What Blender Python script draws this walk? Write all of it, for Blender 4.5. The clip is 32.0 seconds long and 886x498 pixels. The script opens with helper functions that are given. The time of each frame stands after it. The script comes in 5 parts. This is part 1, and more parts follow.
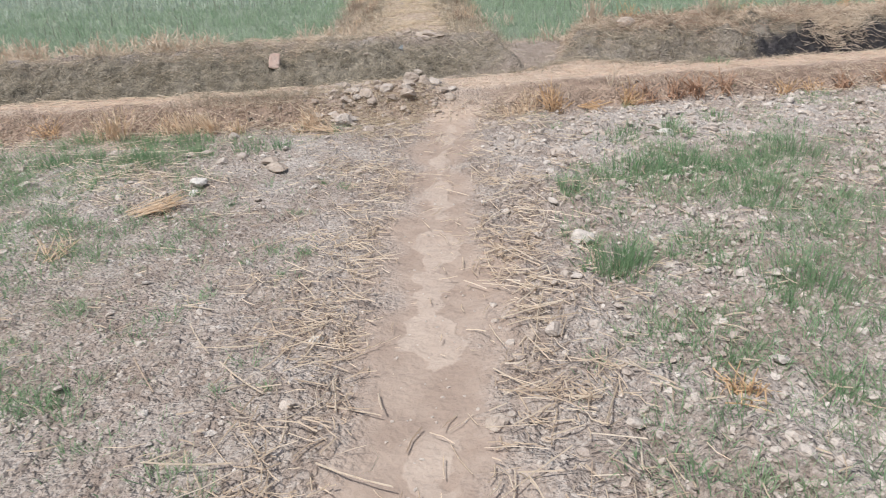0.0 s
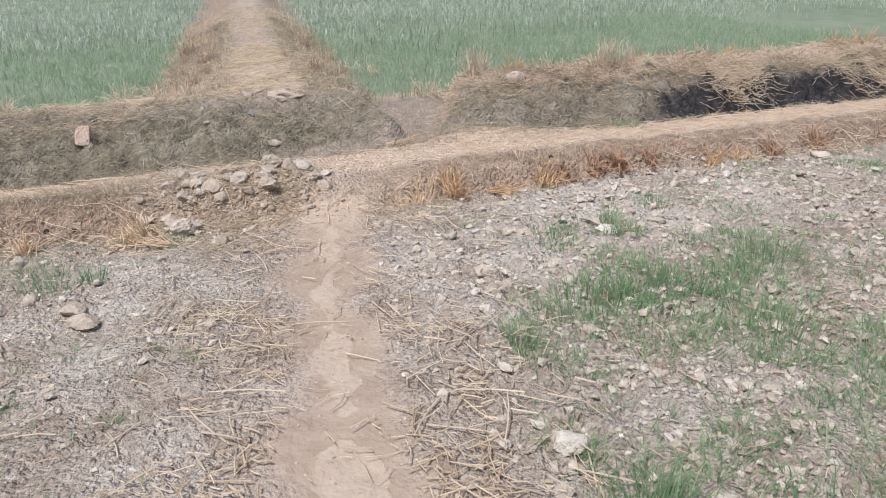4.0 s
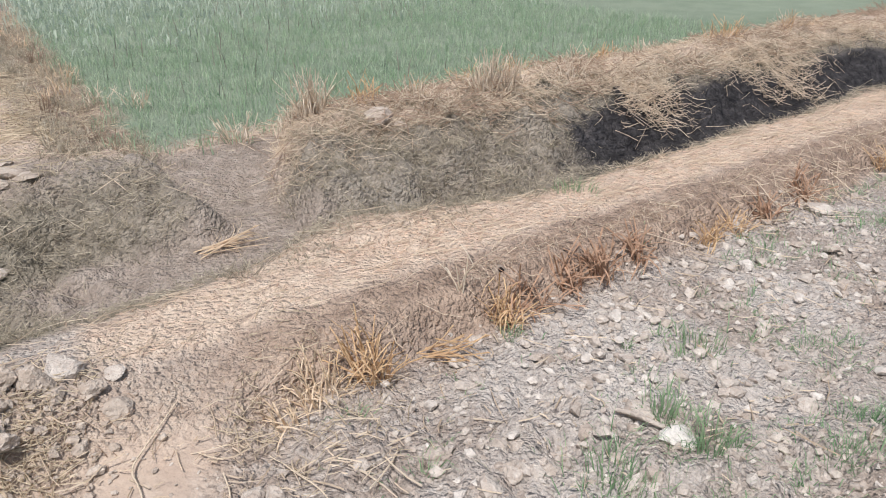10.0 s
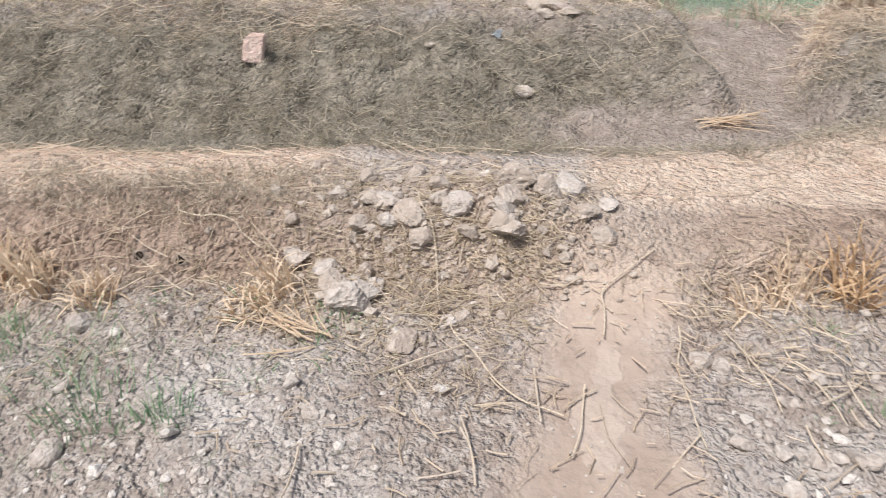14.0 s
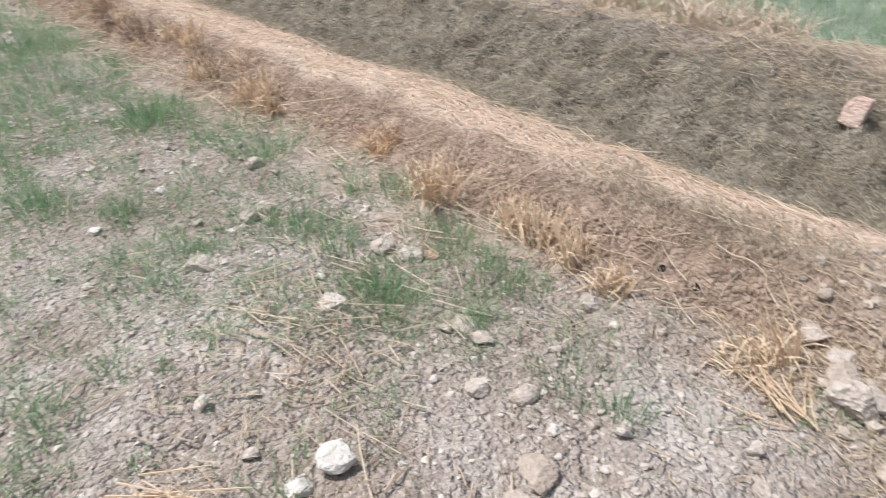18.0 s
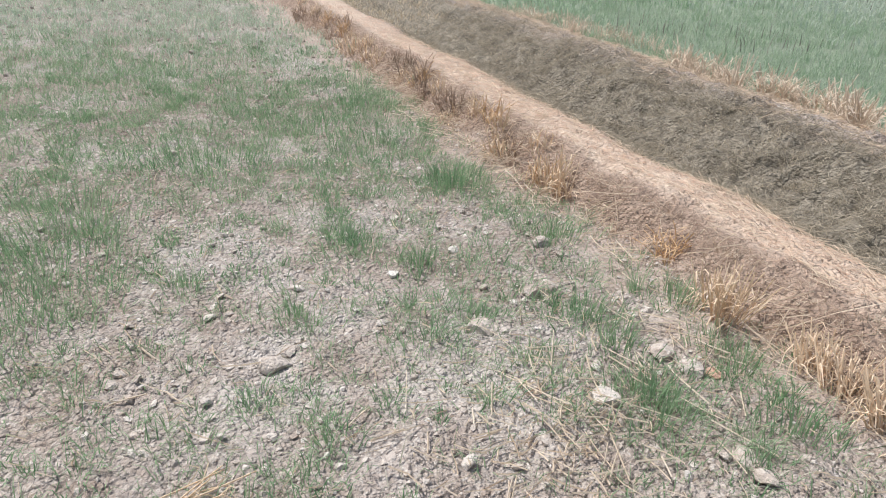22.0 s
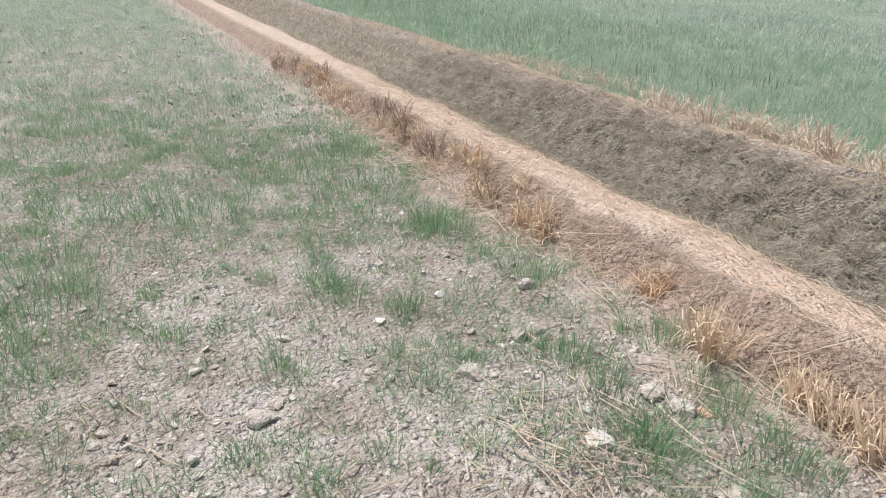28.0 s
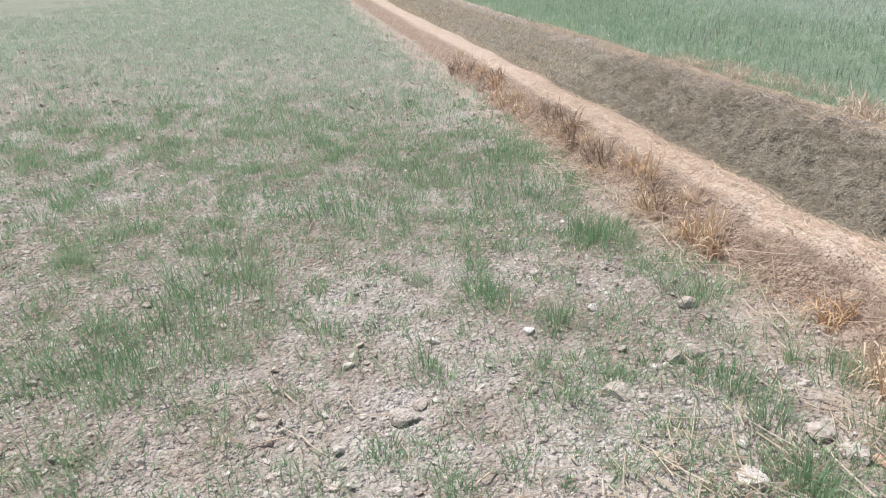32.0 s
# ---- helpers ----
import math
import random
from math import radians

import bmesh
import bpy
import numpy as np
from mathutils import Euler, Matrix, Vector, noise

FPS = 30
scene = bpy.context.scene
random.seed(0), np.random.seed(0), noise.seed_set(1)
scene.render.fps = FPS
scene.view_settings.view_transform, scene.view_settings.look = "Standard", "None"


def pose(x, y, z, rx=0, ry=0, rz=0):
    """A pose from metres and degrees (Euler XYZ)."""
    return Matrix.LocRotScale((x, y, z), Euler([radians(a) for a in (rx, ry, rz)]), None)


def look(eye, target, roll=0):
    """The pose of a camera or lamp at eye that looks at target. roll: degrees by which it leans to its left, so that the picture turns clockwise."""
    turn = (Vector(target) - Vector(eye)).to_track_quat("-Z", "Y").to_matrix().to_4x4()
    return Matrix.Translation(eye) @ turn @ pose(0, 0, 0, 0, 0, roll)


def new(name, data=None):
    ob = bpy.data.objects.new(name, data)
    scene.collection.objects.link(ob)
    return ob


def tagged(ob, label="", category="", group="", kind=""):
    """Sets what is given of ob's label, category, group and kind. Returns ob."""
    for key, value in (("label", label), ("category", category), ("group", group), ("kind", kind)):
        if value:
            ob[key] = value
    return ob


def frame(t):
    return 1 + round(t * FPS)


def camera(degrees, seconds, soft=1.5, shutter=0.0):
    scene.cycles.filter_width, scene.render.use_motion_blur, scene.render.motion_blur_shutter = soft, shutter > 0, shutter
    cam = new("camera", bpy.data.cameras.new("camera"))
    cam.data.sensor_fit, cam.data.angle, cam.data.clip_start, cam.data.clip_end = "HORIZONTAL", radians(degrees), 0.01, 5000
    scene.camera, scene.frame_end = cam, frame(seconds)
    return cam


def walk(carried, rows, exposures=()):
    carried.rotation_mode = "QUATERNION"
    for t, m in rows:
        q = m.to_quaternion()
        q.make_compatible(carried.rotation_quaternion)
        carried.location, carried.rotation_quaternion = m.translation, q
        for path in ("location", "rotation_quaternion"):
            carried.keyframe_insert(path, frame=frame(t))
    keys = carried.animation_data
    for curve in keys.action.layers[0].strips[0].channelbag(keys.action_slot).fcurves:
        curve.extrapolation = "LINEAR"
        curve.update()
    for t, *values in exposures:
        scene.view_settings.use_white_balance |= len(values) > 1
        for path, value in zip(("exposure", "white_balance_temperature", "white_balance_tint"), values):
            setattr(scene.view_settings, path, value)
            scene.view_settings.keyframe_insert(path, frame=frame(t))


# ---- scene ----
cam = camera(61.9, 32.0, soft=1.0, shutter=0.25)

PATH = [
    (0, look((0.954, 0.401, 1.470), (0.619, 2.187, 0.635), -2.7)),
    (0.5, look((0.938, 0.546, 1.459), (0.781, 2.330, 0.569), -2.3)),
    (1, look((0.837, 0.714, 1.455), (0.896, 2.556, 0.677), -1.8)),
    (1.5, look((0.718, 0.880, 1.438), (0.541, 2.662, 0.546), -0.2)),
    (2, look((0.700, 1.112, 1.454), (0.347, 2.890, 0.611), -2.6)),
    (2.5, look((0.728, 1.270, 1.471), (0.512, 3.086, 0.662), -4.9)),
    (3, look((0.687, 1.473, 1.472), (0.823, 3.310, 0.695), -0.8)),
    (3.5, look((0.584, 1.629, 1.483), (0.647, 3.472, 0.709), -1.3)),
    (5.5, look((0.543, 2.370, 1.623), (0.611, 4.165, 0.744), -1.3)),
    (6, look((0.548, 2.598, 1.622), (0.455, 4.376, 0.711), -2.3)),
    (6.5, look((0.564, 2.778, 1.594), (0.563, 4.547, 0.662), -2.6)),
    (7, look((0.497, 3.044, 1.568), (0.758, 4.763, 0.579), 0.1)),
    (7.5, look((0.393, 3.251, 1.557), (0.624, 5.029, 0.670), 0.1)),
    (8, look((0.380, 3.436, 1.536), (0.525, 5.200, 0.606), -1.2)),
    (8.5, look((0.394, 3.647, 1.528), (0.630, 5.390, 0.577), -1.9)),
    (9, look((0.372, 3.814, 1.505), (0.840, 5.528, 0.587), -0.0)),
    (9.5, look((0.292, 4.006, 1.508), (0.944, 5.671, 0.613), -1.5)),
    (10, look((0.275, 4.052, 1.514), (0.916, 5.745, 0.664), -0.5)),
    (10.5, look((0.317, 4.065, 1.504), (1.204, 5.659, 0.683), 0.5)),
    (11, look((0.363, 4.073, 1.510), (1.306, 5.630, 0.681), -0.6)),
    (11.5, look((0.325, 4.081, 1.507), (1.051, 5.708, 0.598), -0.7)),
    (12, look((0.293, 4.064, 1.503), (0.896, 5.726, 0.570), 0.6)),
    (12.5, look((0.206, 4.044, 1.511), (0.613, 5.781, 0.606), 0.6)),
    (13, look((0.137, 4.007, 1.545), (0.235, 5.823, 0.713), -0.0)),
    (13.5, look((0.076, 3.947, 1.514), (-0.124, 5.693, 0.560), 0.5)),
    (14, look((0.051, 3.972, 1.480), (-0.406, 5.560, 0.354), 0.7)),
    (14.5, look((0.068, 4.019, 1.473), (-0.579, 5.543, 0.351), 0.9)),
    (16.5, look((0.045, 3.926, 1.484), (-0.625, 5.504, 0.454), 0.9)),
    (17, look((0.013, 3.926, 1.480), (-0.799, 5.428, 0.438), 0.5)),
    (17.5, look((0.020, 3.950, 1.490), (-1.147, 5.237, 0.499), 1.2)),
    (18, look((0.030, 3.895, 1.481), (-1.452, 4.733, 0.431), 0.1)),
    (18.5, look((0.066, 3.805, 1.484), (-1.572, 4.421, 0.516), 1.4)),
    (19, look((0.077, 3.755, 1.474), (-1.656, 4.032, 0.516), 2.0)),
    (19.5, look((0.075, 3.768, 1.478), (-1.676, 3.699, 0.513), 0.2)),
    (20, look((0.081, 3.794, 1.504), (-1.679, 3.581, 0.577), -0.0)),
    (20.5, look((0.063, 3.789, 1.510), (-1.742, 3.707, 0.653), 0.4)),
    (21, look((0.036, 3.728, 1.508), (-1.787, 3.718, 0.685), 0.0)),
    (21.5, look((0.002, 3.686, 1.492), (-1.796, 3.838, 0.630), 1.8)),
    (22, look((-0.024, 3.670, 1.486), (-1.803, 3.975, 0.626), 3.4)),
    (22.5, look((-0.032, 3.648, 1.490), (-1.819, 3.968, 0.650), 2.7)),
    (23, look((-0.038, 3.648, 1.495), (-1.826, 3.872, 0.628), 1.7)),
    (23.5, look((-0.053, 3.667, 1.495), (-1.843, 3.846, 0.621), 1.2)),
    (24, look((-0.062, 3.673, 1.491), (-1.858, 3.883, 0.636), 2.3)),
    (24.5, look((-0.055, 3.674, 1.492), (-1.836, 4.005, 0.645), 2.6)),
    (25, look((-0.049, 3.674, 1.499), (-1.830, 4.120, 0.707), 2.5)),
    (25.5, look((-0.043, 3.670, 1.500), (-1.831, 4.118, 0.723), 2.5)),
    (27.5, look((-0.038, 3.655, 1.503), (-1.849, 4.011, 0.734), 2.4)),
    (28, look((-0.037, 3.651, 1.501), (-1.853, 4.009, 0.744), 2.4)),
    (28.5, look((-0.043, 3.642, 1.493), (-1.865, 3.972, 0.735), 2.6)),
    (29, look((-0.045, 3.636, 1.499), (-1.879, 3.918, 0.752), 2.6)),
    (29.5, look((-0.057, 3.645, 1.501), (-1.895, 3.859, 0.742), 2.0)),
    (30, look((-0.062, 3.666, 1.512), (-1.924, 3.796, 0.795), 1.7)),
    (30.5, look((-0.068, 3.696, 1.520), (-1.937, 3.793, 0.814), 0.4)),
    (31, look((-0.073, 3.739, 1.507), (-1.914, 3.798, 0.726), -1.2)),
    (31.5, look((-0.066, 3.745, 1.518), (-1.890, 3.695, 0.701), -1.4)),
    (32, look((-0.045, 3.729, 1.523), (-1.893, 3.627, 0.764), -0.1)),
]
# the phone brightens its picture slowly on the way
EXPOSURES = [(0.0, 0.02), (8.0, 0.06), (12.0, 0.07), (14.0, 0.2), (18.0, 0.26), (20.0, 0.25), (28.0, 0.28), (32.0, 0.31)]
walk(cam, PATH, EXPOSURES)

# ---- light ----
world = bpy.data.worlds.new("sky")
scene.world = world
world.use_nodes = True
wn = world.node_tree.nodes
sky = wn.new("ShaderNodeTexSky")
sky.sky_type, sky.sun_disc = "NISHITA", False
sky.sun_elevation, sky.sun_rotation = radians(64), radians(218)
sky.air_density, sky.dust_density, sky.ozone_density = 1.0, 3.0, 1.5
haze = wn.new("ShaderNodeHueSaturation")
haze.inputs["Saturation"].default_value = 0.8
world.node_tree.links.new(sky.outputs[0], haze.inputs["Color"])
world.node_tree.links.new(haze.outputs[0], wn["Background"].inputs["Color"])
wn["Background"].inputs["Strength"].default_value = 0.125

sun = new("sun", bpy.data.lights.new("sun", "SUN"))
sun.data.energy, sun.data.angle, sun.data.color = 3.85, radians(3.5), (1.0, 0.985, 0.987)
# the sky's rotation turns clockwise from +y seen from above
SUN_EL, SUN_AZ = radians(64), radians(218)
sun.matrix_world = look((0, 0, 0), (-math.sin(SUN_AZ) * math.cos(SUN_EL), -math.cos(SUN_AZ) * math.cos(SUN_EL), -math.sin(SUN_EL)))
sun.location = (0, 0, 30)


# ---- plan: a ditch between two earth banks, crossed by a footpath ----
ANG = math.atan(0.27)
CA, SA = math.cos(ANG), math.sin(ANG)
rng = np.random.default_rng(7)


def vnoise(x, y, seed=0):
    """Smooth value noise, 0 to 1."""
    xi, yi = np.floor(x).astype(np.int64), np.floor(y).astype(np.int64)
    fx, fy = x - xi, y - yi
    fx, fy = fx * fx * (3 - 2 * fx), fy * fy * (3 - 2 * fy)

    def cell(a, b):
        n = (a * 374761393 + b * 668265263 + seed * 982451653) & 0xFFFFFFFF
        n = ((n ^ (n >> 13)) * 1274126177) & 0xFFFFFFFF
        return ((n ^ (n >> 16)) & 0xFFFF) / 65535.0

    a = cell(xi, yi) * (1 - fx) + cell(xi + 1, yi) * fx
    b = cell(xi, yi + 1) * (1 - fx) + cell(xi + 1, yi + 1) * fx
    return a * (1 - fy) + b * fy


def fbm(x, y, seed=0, octaves=3):
    total, gain, norm = 0.0, 1.0, 0.0
    for k in range(octaves):
        total = total + gain * vnoise(x * 2**k, y * 2**k, seed + k)
        norm, gain = norm + gain, gain * 0.5
    return total / norm


def meander(u):
    """The banks wind a little on their long straight stretches."""
    u = np.asarray(u, float)
    far = np.maximum(np.clip((-2.4 - u) / 1.5, 0, 1), np.clip((u - 5) / 2, 0, 1))
    return far * 0.17 * (fbm(u * 1.25, u * 0, 15, 3) - 0.5)


def to_uv(x, y):
    """Along the ditch, and across it from the foot of the near bank."""
    u = x * CA + (y - 6.0) * SA
    return u, -x * SA + (y - 6.0) * CA - meander(u)


def to_xy(u, v):
    v = v + meander(u)
    return u * CA - v * SA, 6.0 + u * SA + v * CA


def cobbles(x, y, size, seed):
    """Rounded broken cells, 0 in the gaps to about 1 on the tops; each its own height."""
    gx, gy = np.floor(x / size), np.floor(y / size)
    best, top = np.full(np.shape(x), 9.0), np.zeros(np.shape(x))
    for i in (-1, 0, 1):
        for j in (-1, 0, 1):
            a, b = (gx + i).astype(np.int64), (gy + j).astype(np.int64)
            n = (a * 374761393 + b * 668265263 + seed * 982451653) & 0xFFFFFFFF
            n = ((n ^ (n >> 13)) * 1274126177) & 0xFFFFFFFF
            n = n ^ (n >> 16)
            d = np.hypot(x / size - (a + 0.1 + 0.8 * (n & 255) / 255.0), y / size - (b + 0.1 + 0.8 * ((n >> 8) & 255) / 255.0))
            top = np.where(d < best, ((n >> 16) & 255) / 255.0, top)
            best = np.minimum(d, best)
    return np.clip(1.1 - 1.5 * best, 0, 0.75) * (0.15 + top * top)


def ramp(a, b, x):
    s = np.clip((x - a) / (b - a), 0, 1)
    return s * s * (3 - 2 * s)


PATH_Y = [-40, -4.0, 1.9, 3.2, 4.5, 4.9, 5.6, 5.95, 6.3, 6.6]
PATH_X = [5.2, 1.3, 0.56, 0.40, 0.19, 0.11, 0.09, 0.08, 0.17, 0.28]


def path_off(x, y):
    """Distance from the middle of the trodden path."""
    return np.abs(x - np.interp(y, PATH_Y, PATH_X) - 0.05 * (vnoise(y * 1.7, y * 0, 3) - 0.5))


def path_half(y):
    return np.interp(y, [1.6, 3.6, 4.6, 5.5, 6.2], [0.20, 0.18, 0.10, 0.13, 0.06])


def lip(u):
    """On the far stretch of the near bank the straw crest reaches out to the field face."""
    return 0.02 * ramp(-0.9, -1.9, u)


def bund_mid(v):
    return np.interp(v, [1.5, 3.5, 5.7, 9.0, 60], [-0.02, -0.07, 0.04, 0.22, 3.2])


def height(x, y, fine=True):
    u, v = to_uv(x, y)
    w = v + 0.10 * (fbm(u * 1.1, u * 0 + 2.0, 11, 2) - 0.5) + 0.09 * (fbm(u * 3.5, v * 2.5, 14, 2) - 0.5)
    # the ditch edge of the near crest bulges and draws back
    bulge = np.interp(u, [-6, -1.5, -0.6, 0.3, 0.8, 1.2, 1.7, 2.4, 3.5, 6], [0, -0.08, 0, 0.0, 0.14, 0.28, 0.18, -0.02, 0.03, 0.06])
    # the ditch floor is wider by the crossing
    w = w - 0.24 * ramp(-0.5, 0.1, u) * ramp(1.25, 0.9, u) * ramp(1.05, 1.3, w) * ramp(2.2, 1.8, w)
    w = w - bulge * ramp(0.25, 0.6, w) * ramp(1.25, 1.0, w)
    left = np.interp(w, [-0.03, 0.03, 0.11, 0.28, 0.60, 0.74, 0.96, 1.22, 1.46, 1.76, 2.05, 2.38, 2.7, 3.0],
                     [0, 0.06, 0.135, 0.18, 0.175, 0.13, -0.01, -0.05, 0.07, 0.20, 0.275, 0.27, 0.17, 0.08])
    right = np.interp(w, [0.0, 0.05, 0.11, 0.28, 0.60, 0.70, 0.84, 1.02, 1.15, 1.34, 1.56, 1.95, 2.6, 3.0],
                      [0, 0.09, 0.135, 0.165, 0.165, 0.12, -0.06, -0.11, 0.03, 0.19, 0.27, 0.31, 0.2, 0.08])
    # further out the far bank stands nearer and steeper
    west = np.interp(w, [-0.03, 0.03, 0.11, 0.28, 0.58, 0.72, 0.92, 1.12, 1.36, 1.58, 1.78, 2.1, 2.5, 3.0],
                     [0, 0.06, 0.13, 0.18, 0.175, 0.13, 0.02, -0.02, 0.10, 0.22, 0.285, 0.27, 0.16, 0.08])
    k = ramp(-2.0, -3.4, u)
    left = left * (1 - k) + west * k
    k = ramp(-0.2, 0.9, u)
    z = left * (1 - k) + right * k
    # the far bank is broken by a low muddy gap beside the bund
    lo, hi = np.interp(v, [1.2, 2.1, 2.7], [0.90, 0.72, 0.60]), np.interp(v, [1.2, 2.0, 2.6], [1.14, 1.36, 1.70])
    shift = 0.16 * (fbm(u * 3, v * 4, 21, 2) - 0.5)
    gap = ramp(-0.14, 0.12, u - lo + shift) * (1 - ramp(-0.08, 0.2, u - hi + shift)) * ramp(1.0, 1.3, v)
    z = z * (1 - gap) + np.minimum(z, np.interp(v, [0.9, 1.4, 2.2, 3.0], [-0.05, -0.05, 0.03, 0.07])) * gap
    # the near crest dips and widens where the path comes up
    p = path_off(x, y)
    step = 1 - ramp(0.14, 0.42, p)
    slope = np.interp(v, [-0.42, -0.05, 0.32, 0.60, 0.95, 1.3], [0.0, 0.055, 0.15, 0.16, -0.02, -0.05])
    z = np.where(v < 0.6, z * (1 - step) + slope * step, z)
    # a hump on the ditch side of the near crest
    z = z + 0.045 * np.exp(-(((u - 1.3) / 0.35) ** 2 + ((v - 0.78) / 0.17) ** 2))
    # clod heap beside the path, on the near bank
    z = z + 0.07 * np.exp(-(((u + 0.42) / 0.35) ** 2 + ((v - 0.22) / 0.16) ** 2))
    z = z + 0.05 * np.exp(-(((u + 0.86) / 0.13) ** 2 + ((v + 0.10) / 0.12) ** 2))
    # the bund that carries the path on between the far fields
    b = np.abs(u - bund_mid(v))
    z = np.maximum(z, (0.08 + 0.22 * (1 - ramp(0.24, 0.85, b + 0.08 * (vnoise(v * 2, u, 9) - 0.5)))) * ramp(1.7, 2.3, v))
    # trodden path slightly hollow
    z = z - 0.012 * (1 - ramp(0.1, 0.24, p)) * ramp(6.3, 5.6, y)
    if fine:
        bare = 1 - ramp(0.16, 0.3, p) * 1.0
        field = ramp(0.05, -0.05, v)
        lumps = 0.055 * (fbm(x * 5.5, y * 5.5, 31, 3) - 0.5) + 0.034 * (vnoise(x * 22, y * 22, 36) - 0.5)
        rough = 0.7 + 1.6 * (1 - gap) * ramp(0.85, 1.15, v) * ramp(2.3, 1.9, v)
        bank = rough * (0.05 * (fbm(x * 5, y * 5, 41, 3) - 0.5) + 0.03 * (vnoise(x * 15, y * 15, 46) - 0.5))
        broken = ramp(0.3, 0.7, p) * (0.35 + 0.65 * ramp(0.35, 0.6, fbm(x * 1.6, y * 1.6, 111, 2))) * field * (0.28 + 0.72 * ramp(-0.3, 0.5, x))
        z = z + broken * (0.045 * cobbles(x, y, 0.11, 37) + 0.022 * cobbles(x, y, 0.06, 38))
        z = z + (1 - field) * ramp(1.1, 1.4, v) * ramp(2.9, 2.4, v) * (1 - gap) * (0.05 + 0.08 * ramp(1.2, 2.0, u)) * cobbles(x, y, 0.2, 39)
        z = z + (field * lumps * (0.7 + 0.3 * ramp(-0.8, 0.3, x)) + (1 - field) * bank) * (1 - 0.75 * bare)
        z = z + 0.05 * (fbm(x * 0.45, y * 0.45, 51, 2) - 0.5) * field
    return z


def bare_spots(x, y):
    """Blobs of bare, clod-strewn soil in the near field: centre, size."""
    spots = [(1.7, 5.9, 0.7), (2.6, 6.1, 0.5), (0.9, 5.2, 0.55), (-2.2, 3.54, 0.55), (-1.95, 4.1, 0.4), (-4.5, 2.73, 0.35),
             (-3.15, 3.13, 0.3), (-7.6, 3.9, 0.9), (-9.6, 3.4, 0.6), (-8.4, 0.4, 0.8), (-4.5, 1.2, 0.5), (-0.9, 4.9, 0.45), (-2.4, 5.0, 0.35)]
    return np.max([np.exp(-((x - a) ** 2 + (y - b) ** 2) / s**2) for a, b, s in spots], 0)


def green_spots(x, y):
    spots = [(0.98, 4.4, 0.16), (1.25, 4.65, 0.3), (1.65, 4.8, 0.35), (1.18, 3.34, 0.15), (2.33, 5.1, 0.4), (1.95, 4.35, 0.4), (1.9, 3.23, 0.3),
             (2.25, 3.5, 0.4), (2.0, 2.7, 0.45), (2.0, 3.75, 0.25), (1.3, 5.42, 0.15), (1.6, 5.6, 0.13), (-1.7, 4.76, 0.3), (-2.3, 4.2, 0.4),
             (-1.7, 3.4, 0.3), (-0.9, 3.5, 0.2), (-0.95, 2.15, 0.25), (-1.2, 5.02, 0.16), (-1.75, 5.09, 0.16), (-3.9, 4.36, 0.22), (-4.14, 3.6, 0.4),
             (-3.3, 2.35, 0.5), (-4.3, 2.2, 0.4), (-2.85, 1.95, 0.45), (-2.79, 3.09, 0.14), (-3.15, 3.76, 0.15), (-2.89, 4.06, 0.14), (-3.17, 4.77, 0.16),
             (-4.9, 2.96, 0.4), (-5.64, 3.9, 0.6), (-5.7, 3.2, 0.6), (-7.1, 1.8, 1.1), (-2.48, 3.54, 0.12), (-1.88, 4.54, 0.13), (-1.9, 4.75, 0.1), (-1.95, 3.8, 0.12), (-2.3, 2.0, 0.4), (-1.95, 2.2, 0.25), (-3.4, 2.0, 0.5), (-3.1, 1.6, 0.4), (-4.1, 1.6, 0.5)]
    return np.max([np.exp(-((x - a) ** 2 + (y - b) ** 2) / s**2) for a, b, s in spots], 0)


def weeds(x, y):
    """How thick the green growth is in the near field, 0 to 1."""
    u, v = to_uv(x, y)
    away = ramp(-3.0, -8.0, x)
    speck = ramp(0.38, 0.68, fbm(x * 5.5, y * 5.5, 62, 2))
    side = ramp(-0.7, -2.3, x)
    base = 0.08 + 0.30 * side + (0.22 + 0.36 * side) * speck * ramp(0.15, 0.5, fbm(x * 1.3, y * 1.3, 61, 3)) + 0.5 * away * (0.4 + 0.6 * speck)
    far = ramp(3.2, 6.0, x) * 0.35 * fbm(x * 0.9, y * 0.9, 67, 2)
    d = base + far + (0.2 + 0.45 * speck) * ramp(0.85, 1.4, x) * ramp(5.4, 4.6, y) + 0.1 * speck * ramp(0.9, 1.6, x) + green_spots(x, y) * (0.32 + 0.68 * speck) - 0.2 * bare_spots(x, y)
    d = d * ramp(0.42, 0.8, path_off(x, y)) * ramp(0.08, -0.35, v)
    return np.clip(d, 0, 1)


def scorched(u, v):
    e = 0.2 * (fbm(u * 4, v * 4, 71, 3) - 0.5)
    return ramp(2.7, 3.35, u + e * 4 + 0.7 * (1.25 - v)) * ramp(8.4, 7.4, u) * ramp(0.86, 1.0, v + e) * ramp(1.50, 1.36, v + e * 1.6)


